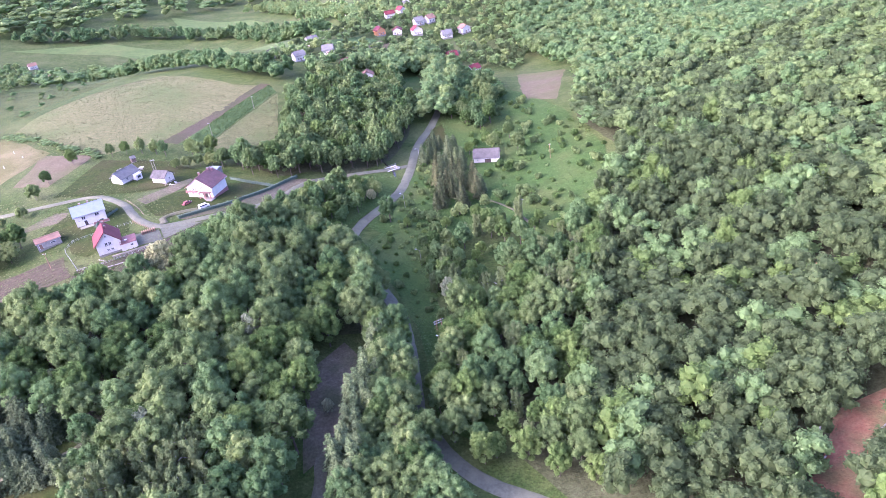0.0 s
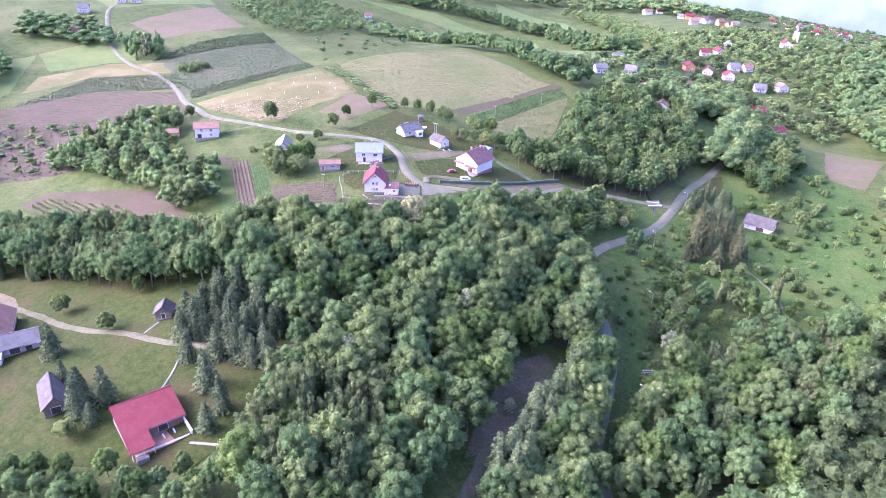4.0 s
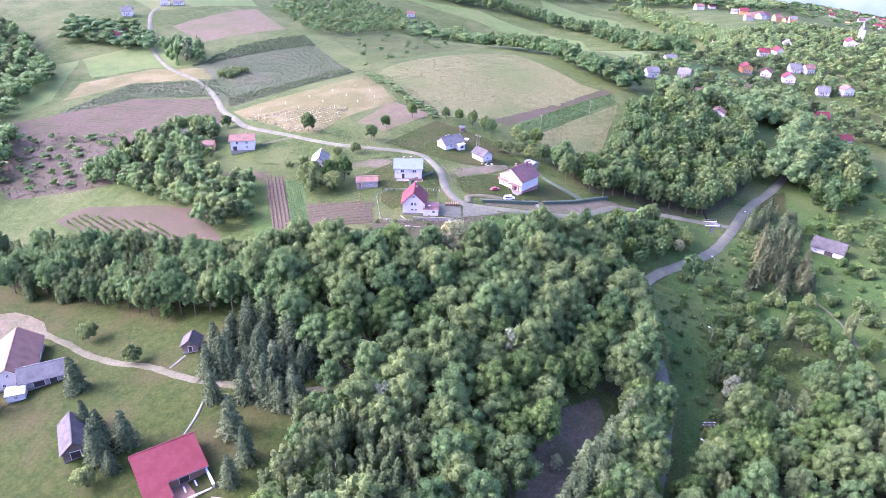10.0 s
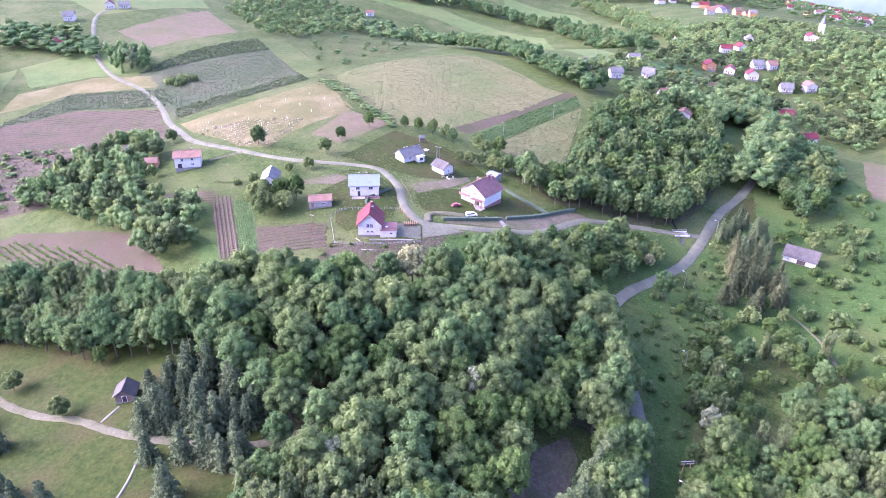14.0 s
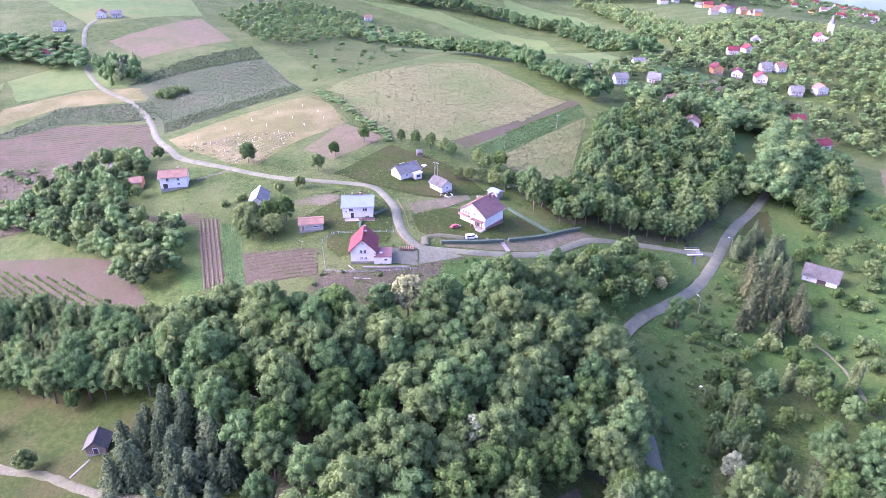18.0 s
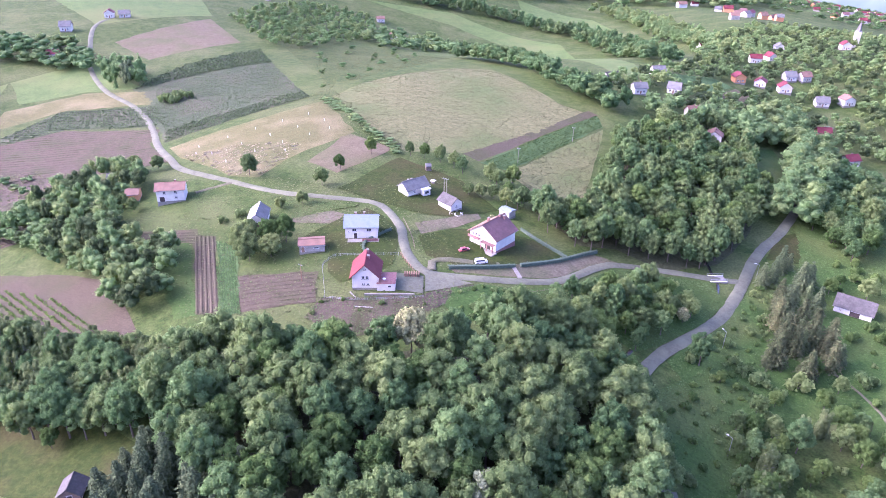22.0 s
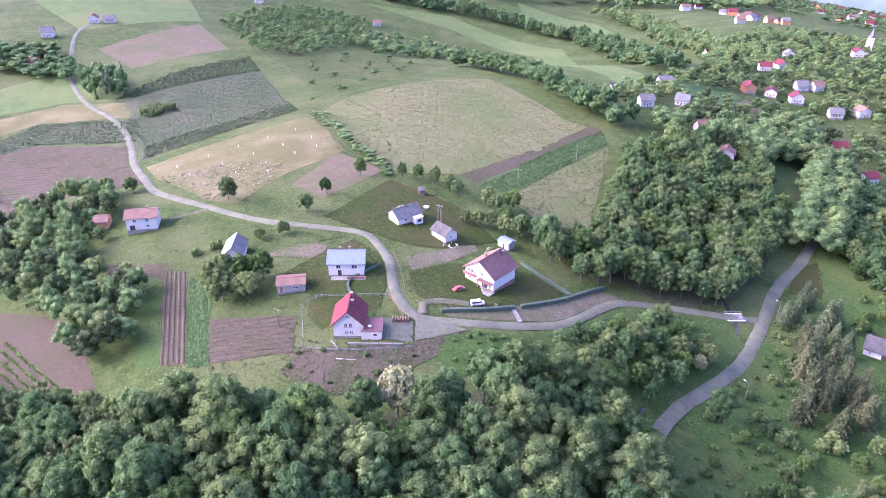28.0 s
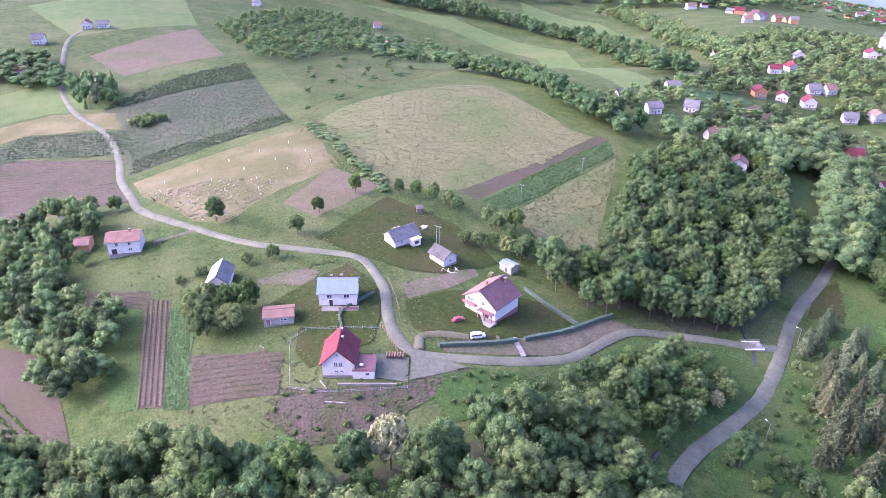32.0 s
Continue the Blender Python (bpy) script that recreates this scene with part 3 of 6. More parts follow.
for k, (name, poly, label) in enumerate((
    ("wood_floor", [(-60, 243), (-46, 214), (-40, 190), (-62, 186), (-66, 150), (-60, 118), (-70, 95), (-96, 86), (-102, 105), (-102, 126), (-118, 138), (-150, 142), (-165, 165), (-172, 190), (-150, 200), (-128, 203), (-113, 218), (-98, 238), (-86, 252), (-72, 262)], "dark leaf litter under the valley wood"),
    ("hillside_floor", [(20, 105), (4, 130), (0, 190), (10, 222), (22, 238), (44, 252), (62, 286), (72, 322), (60, 378), (74, 480), (240, 480), (280, 100), (120, 50), (50, 85)], "dark undergrowth under the hillside forest"),
    ("mid_floor", [(-126, 332), (-114, 327), (-104, 344), (-108, 390), (-114, 430), (-98, 470), (-70, 500), (-45, 480), (-34, 430), (-38, 378), (-46, 345), (-64, 322), (-84, 324), (-96, 314)], "dark undergrowth between the trees"),
)):
    patch(name, poly, M["forest_floor"], label, lift=0.1 + 0.004 * k, seed=80 + k)


# ---- trees ----
ICO = None


def ico():
    global ICO
    if ICO is None:
        bm = bmesh.new()
        bmesh.ops.create_icosphere(bm, subdivisions=1, radius=1.0)
        ICO = (np.array([v.co[:] for v in bm.verts]), [[v.index for v in f.verts] for f in bm.faces])
        bm.free()
    return ICO


def cards(rng, centres, normals, size, aspect=1.0, flat=0.65):
    """Leaf clumps: one bent quad each."""
    n = len(centres)
    nr = normals + rng.normal(0, flat, (n, 3))
    nr /= np.linalg.norm(nr, axis=1, keepdims=True) + 1e-9
    t = np.cross(nr, rng.normal(0, 1, (n, 3)))
    t /= np.linalg.norm(t, axis=1, keepdims=True) + 1e-9
    b = np.cross(nr, t)
    s = size * rng.uniform(0.6, 1.3, (n, 1))
    t, b = t * s, b * s * aspect
    q = np.stack([centres - t * 0.7 - nr * s * 0.15, centres - b * 0.55, centres + t * 0.8 - nr * s * 0.15, centres + b * 0.6 + nr * s * 0.1], 1)
    return q.reshape(-1, 3), (np.arange(4 * n).reshape(n, 4)).tolist()


def crown_mesh(rng, lobes, per, size, core=0.86):
    vs, fs, base = [], [], 0
    iv, ifc = ico()
    for c, r in lobes:
        c, r = np.array(c), np.array(r)
        d = rng.normal(0, 1, (per, 3))
        d[:, 2] = np.where(d[:, 2] < -0.3, -d[:, 2] * rng.uniform(0.2, 1.0, per), d[:, 2])
        d /= np.linalg.norm(d, axis=1, keepdims=True)
        v, f = cards(rng, c + d * r * rng.uniform(0.8, 1.22, (per, 1)), d, size, flat=0.5)
        vs.append(v)
        fs += [[a + base for a in q] for q in f]
        base += len(v)
        if core:
            v = c + iv * r * core * rng.uniform(0.9, 1.1, (len(iv), 1))
            vs.append(v)
            fs += [[a + base for a in q] for q in ifc]
            base += len(v)
    return np.concatenate(vs), fs


def broadleaf_lobes(rng, h, r, n):
    """Lobes over a domed, slightly lopsided crown that starts at a quarter of the height."""
    lean = rng.uniform(-0.18, 0.18, 2) * r
    mid, up = h * 0.58, h * 0.36
    lobes = [((lean[0] * 0.5, lean[1] * 0.5, mid), (r * 0.62, r * 0.62, up * 0.8))]
    turn = rng.uniform(0, 6.28)
    for k in range(n):
        a, c = turn + k * 2.4 + rng.uniform(-0.35, 0.35), 1 - 1.62 * (k + rng.uniform(0.2, 0.8)) / n
        ring = math.sqrt(max(0, 1 - c * c)) * rng.uniform(0.62, 0.96)
        s = r * rng.uniform(1.05, 1.75) / math.sqrt(n)
        lobes.append(((ring * r * math.cos(a) + lean[0] * (0.5 + c / 2), ring * r * math.sin(a) + lean[1] * (0.5 + c / 2), mid + c * up * rng.uniform(0.72, 1.08)), (s * rng.uniform(0.85, 1.15), s * rng.uniform(0.85, 1.15), s * rng.uniform(0.9, 1.45))))
    return lobes


def birch_lobes(rng, h, r, n):
    """Several pointed leaders side by side, each a string of drooping lobes."""
    lobes = [((0, 0, h * 0.38), (r * 0.6, r * 0.6, h * 0.3))]
    leaders = 3 if n < 16 else 5
    for q in range(leaders):
        a, far = q * 6.28 / leaders + rng.uniform(-0.5, 0.5), r * rng.uniform(0.2, 0.55)
        top = h * rng.uniform(0.8, 1.0)
        m = max(3, n // leaders)
        for k in range(m):
            u = k / (m - 1)
            s = r * (0.46 - 0.28 * u) * rng.uniform(0.85, 1.15)
            lobes.append(((far * math.cos(a) * (0.7 + 0.4 * u) + rng.normal(0, 0.12) * r * (1 - u), far * math.sin(a) * (0.7 + 0.4 * u) + rng.normal(0, 0.12) * r * (1 - u), h * 0.14 + (top - h * 0.14) * u), (s, s, s * 1.8)))
    return lobes


def conifer_mesh(rng, h, r, boughs, per, size=0.36, start=0.05):
    """Whorls of sagging boughs set with needle sprays round a stem, with a thin dark solid inside."""
    at, nr = [], []
    rings = max(7, boughs // 8)
    for w in range(rings):
        u = (w + rng.uniform(-0.25, 0.25)) / rings
        u = min(max(u, 0), 0.985)
        z = h * (start + (0.97 - start) * u)
        count = 9 if u < 0.6 else 6
        for k in range(count):
            a = w * 1.1 + k * 6.283 / count + rng.uniform(-0.22, 0.22)
            q = (r * (1 - u) ** 0.82 + 0.12) * rng.uniform(0.7, 1.12)
            o, t = np.array([math.cos(a), math.sin(a), 0]), np.array([-math.sin(a), math.cos(a), 0])
            f = np.sqrt(rng.uniform(0.06, 1.0, per))
            side = rng.uniform(-1, 1, per) * (0.1 + 0.3 * q * (1.08 - f))
            drop = 0.1 * q * f - 0.42 * q * f * f + rng.uniform(-0.1, 0.1, per)
            at.append(np.outer(f * q, o) + np.outer(side, t) + np.outer(z + drop, (0, 0, 1)))
            nr.append(np.tile(o * 0.35 + np.array([0, 0, 0.9]), (per, 1)))
    vs, fs = cards(rng, np.concatenate(at), np.concatenate(nr), size, 0.75, 0.3)
    vs, base, n = vs.tolist(), len(vs), 7
    for k in range(5):
        u = k / 4
        rad = r * 0.4 * (1 - u) ** 0.85 + 0.02
        vs += [(rad * math.cos(2 * math.pi * q / n), rad * math.sin(2 * math.pi * q / n), h * (start + (0.9 - start) * u)) for q in range(n)]
    for k in range(4):
        for q in range(n):
            c, d = base + k * n + q, base + k * n + (q + 1) % n
            fs.append([c, d, d + n, c + n])
    return np.array(vs), fs


def trunk_mesh(rng, h, r0, limbs, spread):
    bm = bmesh.new()
    top = h * 0.8
    x = y = 0.0
    for k in range(4):
        nx, ny = x + rng.uniform(-0.2, 0.2), y + rng.uniform(-0.2, 0.2)
        add_tube(bm, (x, y, top * k / 4 - (0.6 if k == 0 else 0)), (nx, ny, top * (k + 1) / 4), r0 * (1 - k / 4.6), r0 * (1 - (k + 1) / 4.6), 7)
        x, y = nx, ny
    for k in range(limbs):
        a, z = rng.uniform(0, 2 * math.pi), h * rng.uniform(0.3, 0.65)
        q = spread * rng.uniform(0.5, 0.85)
        add_tube(bm, (0, 0, z), (q * math.cos(a), q * math.sin(a), z + h * 0.17), r0 * 0.4, r0 * 0.1, 5)
    return bm


def new_tree(name, seed, form, h, r, leaf, bark, label, category="tree", group="", lobes=36, per=72, size=0.38):
    rng = np.random.default_rng(seed)
    root = empty(name, Matrix(), label, category, group)
    if form == "conifer":
        v, f = conifer_mesh(rng, h, r, 100, 17, 0.62)
    elif form == "birch":
        v, f = crown_mesh(rng, birch_lobes(rng, h, r, lobes), per, size, 0.85)
    elif form == "shrub":
        ls = [((rng.uniform(-0.6, 0.6) * r, rng.uniform(-0.6, 0.6) * r, h * rng.uniform(0.35, 0.65)), (r * rng.uniform(0.35, 0.55),) * 2 + (h * rng.uniform(0.3, 0.42),)) for _ in range(lobes)]
        v, f = crown_mesh(rng, ls, per, size)
    else:
        v, f = crown_mesh(rng, broadleaf_lobes(rng, h, r, lobes), per, size)
    if form != "shrub":
        part("trunk", trunk_mesh(rng, h, 0.02 * h, 0 if form == "conifer" else 5, r), bark, root)
    else:
        bm = bmesh.new()
        for k in range(4):
            add_tube(bm, (0, 0, -0.4), (rng.uniform(-0.5, 0.5) * r, rng.uniform(-0.5, 0.5) * r, h * 0.6), 0.07, 0.03, 5)
        part("stem", bm, bark, root)
    meshed("crown", v.tolist(), f, leaf, root)
    return root


PROTO, USED = {}, {}


def proto(kind, seed, *a, **k):
    PROTO.setdefault(kind, []).append(new_tree(*a[:1], seed, *a[1:], **k))


G_WOOD, G_LEFT = "trees of the valley wood", "trees round the farm"
for s in range(3):
    proto("oak", 100 + s, "broadleaf_tree", "round", 17, 5.6, M["leaf"], M["bark"], "tall broad green deciduous tree in the wood", group=G_WOOD)
    proto("alder", 110 + s, "alder_tree", "round", 17.5, 5.0, M["leaf_dark"], M["bark"], "dark green dense deciduous tree in the wood", group=G_WOOD)
    proto("ash", 120 + s, "ash_tree", "round", 15.5, 5.2, M["leaf_light"], M["bark"], "light green leafy deciduous tree in the wood", group=G_WOOD)
for s in range(2):
    proto("birch", 130 + s, "birch_tree", "birch", 17, 4.6, M["leaf_olive"], M["birch_bark"], "slender olive green birch with drooping crown", lobes=25, per=64, size=0.42, group=G_WOOD)
    proto("spruce", 140 + s, "spruce_tree", "conifer", 14.5, 4.7, M["needle"], M["bark"], "dark green spruce with drooping boughs", group=G_LEFT)
    proto("larch", 150 + s, "larch_tree", "conifer", 17, 4.6, M["needle_warm"], M["bark"], "tall yellowish green larch in a row")
    proto("drypine", 160 + s, "spruce_tree", "conifer", 16, 5.2, M["needle_brown"], M["bark"], "tall spruce with brownish drying needles", group="spruces beside the meadow")
    proto("shrub", 170 + s, "shrub", "shrub", 3.4, 2.4, M["leaf"], M["bark"], "rounded green shrub on the meadow", "shrub", lobes=6, per=40, size=0.5)
    proto("shrub_light", 180 + s, "shrub", "shrub", 2.8, 2.0, M["leaf_light"], M["bark"], "light green bush in the grass", "shrub", lobes=6, per=40, size=0.45)
proto("blossom", 190, "blossoming_tree", "round", 12, 4.4, M["blossom"], M["bark"], "deciduous tree covered with creamy white blossom", per=60, size=0.6)
proto("silver", 191, "silver_willow", "round", 16.5, 4.0, M["silver"], M["bark"], "pale silvery leaved willow in the wood", per=60, size=0.6)
proto("garden", 192, "fruit_tree", "round", 7, 3.0, M["leaf_fruit"], M["bark"], "rounded light green fruit tree in the garden", lobes=26, per=50, size=0.34)
proto("gardendark", 193, "garden_tree", "round", 8, 3.0, M["leaf"], M["bark"], "small dark green tree beside the field", lobes=26, per=50, size=0.36)


def plant(kind, x, y, scale=1.0, rnd=random, tall=1.0):
    tall *= rnd.uniform(0.9, 1.12)
    options = PROTO[kind]
    src = options[rnd.randrange(len(options))]
    m = pose(x, y, zed(x, y) - 0.1, 0, 0, rnd.uniform(0, 360)) @ Matrix.Diagonal((scale, scale, scale * tall, 1))
    if src.name not in USED:
        USED[src.name] = True
        src.matrix_basis = m
        return src
    got = copy_thing(src, Matrix())
    got.matrix_basis = m
    return got


def scatter(poly, gap, rnd, avoid=(), limit=100000):
    """Places at least a gap apart within a polygon."""
    xs, ys = [p[0] for p in poly], [p[1] for p in poly]
    cells, out = {}, []
    area = (max(xs) - min(xs)) * (max(ys) - min(ys))
    for _ in range(int(area / gap**2 * 5)):
        x, y = rnd.uniform(min(xs), max(xs)), rnd.uniform(min(ys), max(ys))
        if not inside(x, y, poly) or any(near_line(x, y, l, w) for l, w in avoid):
            continue
        c = (int(x // gap), int(y // gap))
        if any((x - a) ** 2 + (y - b) ** 2 < gap * gap for i in (-1, 0, 1) for j in (-1, 0, 1) for a, b in cells.get((c[0] + i, c[1] + j), ())):
            continue
        cells.setdefault(c, []).append((x, y))
        out.append((x, y))
        if len(out) >= limit:
            break
    return out


def near_line(x, y, line, w):
    for (ax, ay), (bx, by) in zip(line, line[1:]):
        dx, dy = bx - ax, by - ay
        t = max(0, min(1, ((x - ax) * dx + (y - ay) * dy) / (dx * dx + dy * dy)))
        if (x - ax - t * dx) ** 2 + (y - ay - t * dy) ** 2 < w * w:
            return True
    return False


AVOID = [(MAIN, 4.6), (LANE, 5.0), (TRACK, 4.0), (DRIVE, 3.5)]


def wood(poly, gap, kinds, seed, lo=0.75, hi=1.2, avoid=AVOID):
    rnd = random.Random(seed)
    for x, y in scatter(poly, gap, rnd, avoid):
        plant(rnd.choice(kinds), x, y, rnd.uniform(lo, hi), rnd)


def stand(name, places, seed, label, h=(12, 17), r=(4.4, 6.2), lobes=7, per=18, size=1.0, mats=("leaf_dark", "leaf", "leaf_dark", "leaf", "leaf_dark"), variants=6, conifer=0.0):
    """Many trees as one mesh."""
    rnd, rng = random.Random(seed), np.random.default_rng(seed)
    made = []
    for k in range(variants):
        if k < conifer * variants:
            made.append(conifer_mesh(rng, 17, 3.2, 36, 5, 0.9))
        else:
            made.append(crown_mesh(rng, broadleaf_lobes(rng, 17, 4.3, lobes), per, size, 0.85))
    vs, fs, mi, base = [], [], [], 0
    for x, y in places:
        v, f = made[rnd.randrange(variants)]
        a, sh, sr = rnd.uniform(0, 6.28), rnd.uniform(*h) / 17, rnd.uniform(*r) / 4.3
        c, s = math.cos(a) * sr, math.sin(a) * sr
        w = np.stack([v[:, 0] * c - v[:, 1] * s + x, v[:, 0] * s + v[:, 1] * c + y, v[:, 2] * sh + zed(x, y) - 0.3], 1)
        vs.append(w)
        fs += [[q + base for q in p] for p in f]
        mi += [rnd.randrange(len(mats))] * len(f)
        base += len(w)
    ob = meshed(name, np.concatenate(vs).tolist(), fs, None, mats=[M[m] for m in mats], index=mi)
    return tagged(ob, label, "wood", kind="stuff")


def mass(name, poly, gap, seed, label, avoid=AVOID, **k):
    return stand(name, scatter(poly, gap, random.Random(seed), avoid), seed, label, **k)


def along(points, width, gap, seed):
    """Places strewn along a line, as in a hedgerow."""
    rnd, out = random.Random(seed), []
    for q in smooth_line(points, gap):
        for _ in range(max(1, int(width / gap))):
            out.append((q.x + rnd.uniform(-width, width) / 2, q.y + rnd.uniform(-width, width) / 2))
    return out


CLEARING = [([(-51, 132), (-51, 155), (-51, 176)], 5.5), ([(-44, 80), (-47, 100), (-50, 132)], 4.0)]
WOOD = [(-60, 243), (-48, 218), (-40, 200), (-40, 188), (-54, 184), (-56, 150), (-54, 118), (-56, 92), (-92, 82), (-98, 105), (-96, 126), (-112, 142), (-146, 148), (-165, 165), (-170, 185), (-150, 193), (-129, 199), (-113, 216), (-98, 237), (-86, 250), (-72, 258)]
AV2 = AVOID + CLEARING + [([(-116, 213), (-113, 208)], 5.0)]
wood(WOOD, 6.5, ["oak", "oak", "alder", "alder", "ash", "oak"], 1, 0.88, 1.22, AV2 + [([(-95, 104), (-82, 122)], 11)])
wood([(-70, 95), (-92, 86), (-102, 100), (-102, 120), (-90, 136), (-76, 130)], 4.6, ["birch"], 21, 0.85, 1.1, AV2)
wood([(-113, 140), (-110, 112), (-104, 98), (-94, 96), (-94, 126)], 4.6, ["birch", "ash", "alder"], 22, 0.6, 0.9, AV2)
wood([(-92, 262), (-68, 262), (-56, 262), (-50, 276), (-46, 292), (-48, 303), (-64, 306), (-78, 288)], 4.8, ["ash", "oak", "alder"], 2, 0.42, 0.72, [(MAIN, 5), (LANE, 8)])
wood([(-45, 118), (-44, 145), (-42, 162), (-39, 180), (-35, 180), (-36, 150), (-38, 115)], 3.4, ["larch"], 3, 0.8, 1.1, [(TRACK, 2.5)])
wood([(-38, 176), (-38, 190), (-34, 196), (-30, 182), (-28, 150), (-24, 132), (-10, 114), (-42, 90), (-40, 120), (-36, 150)], 4.6, ["ash", "oak", "alder"], 31, 0.65, 0.95, [(MAIN, 3.6), (TRACK, 4)])
wood([(-22, 175), (-19, 205), (-20, 240), (-6, 262), (10, 272), (30, 264), (42, 252), (20, 240), (0, 222), (-8, 200), (-12, 178)], 5.4, ["ash", "oak", "alder", "birch", "ash", "shrub"], 32, 0.35, 0.75, [(MAIN, 10)])
wood([(-128, 332), (-114, 325), (-102, 344), (-106, 390), (-112, 430), (-98, 470), (-70, 500), (-45, 480), (-36, 430), (-38, 378), (-46, 345), (-64, 318), (-84, 320), (-96, 310)], 5.2, ["oak", "alder", "ash", "oak"], 4, 0.55, 0.9, AVOID + [([(-70, 484), (-66, 468)], 10), ([(-36, 440), (-40, 520)], 9)])
beside = random.Random(61)
for p, q in zip(smooth_line(MAIN, 4.6), smooth_line(MAIN, 4.6)[1:]):
    if 136 < p.y < 193 or 209 < p.y < 242:
        d = (q - p).normalized()
        plant(beside.choice(["ash", "oak", "alder"]), p.x - d.y * beside.uniform(2.7, 3.4), p.y + d.x * 3.0, beside.uniform(0.72, 0.92), beside)
        plant(beside.choice(["ash", "oak", "alder"]), p.x - d.y * beside.uniform(7.5, 9.5), p.y + d.x * 8, beside.uniform(0.75, 0.95), beside)
for x, y, k, q in ((-20, 160, "ash", 0.5), (-18, 151, "alder", 0.6), (-14, 139, "oak", 0.7), (-6, 130, "ash", 0.7)):
    plant(k, x, y, q)
wood([(-16, 404), (-20, 413), (-9, 445), (8, 452), (14, 399), (4, 376), (-4, 392)], 5.6, ["ash", "oak", "alder"], 36, 0.5, 0.85, [(MAIN, 4.5)])
wood([(-5, 362), (21, 382), (24, 337), (16, 326), (2, 350)], 6.0, ["ash", "oak", "shrub"], 37, 0.35, 0.7, [([(0, 338), (14, 340)], 11)])
wood([(-27, 243), (-22, 265), (-9, 242), (-12, 220), (-20, 212), (-23, 228)], 4.6, ["ash", "oak", "birch", "alder"], 38, 0.35, 0.6, [(MAIN, 9)])
wood([(-310, 147), (-264, 168), (-225, 172), (-205, 178), (-176, 181), (-150, 164), (-178, 152), (-198, 145), (-231, 145), (-270, 136)], 4.3, ["birch", "alder", "oak", "birch", "alder"], 5, 0.68, 0.98)
wood([(-160, 133), (-118, 122), (-112, 140), (-130, 158), (-160, 155)], 4.6, ["spruce"], 51, 0.75, 1.1)
wood([(-14, 136), (-18, 165), (-16, 192), (-8, 204), (2, 216), (18, 234), (40, 248), (44, 220), (30, 180), (22, 140), (24, 112), (4, 120)], 5.2, ["ash", "oak", "alder", "ash", "birch"], 6, 0.55, 0.95, [(MAIN, 8)])
wood([(-150, 72), (-128, 80), (-114, 86), (-104, 92), (-98, 84), (-110, 66), (-150, 58), (-175, 62)], 4.5, ["oak", "ash", "alder"], 7, 0.4, 0.6)
for x, y in ((-142, 120), (-134, 124), (-128, 113), (-117, 101), (-121, 130), (-138, 135), (-126, 127), (-188, 108), (-169, 98), (-154, 91), (-207, 90), (-151, 127), (-146, 131), (-132, 131), (-143, 139), (-128, 138), (-150, 144), (-119, 128), (-136, 145), (-124, 146), (-125, 142), (-157, 152), (-145, 155), (-132, 154), (-158, 95), (-152, 98), (-118, 108)):
    plant("spruce", x, y, random.uniform(0.7, 1.05))
for x, y in ((-22, 357), (-16, 333), (-20, 313), (-7, 332), (-2, 311), (-13, 300), (-8, 288), (-1, 298), (-17, 300), (-12, 318), (-18, 325), (-14, 345), (-8, 308), (-18, 290), (-24, 345), (-11, 352)):
    plant("drypine" if y < 320 else "spruce", x, y, random.uniform(0.85, 1.1))
    plant(random.choice(["drypine", "larch", "spruce"]), x + random.uniform(-5, 5), y + random.uniform(-6, 6), random.uniform(0.6, 0.85))
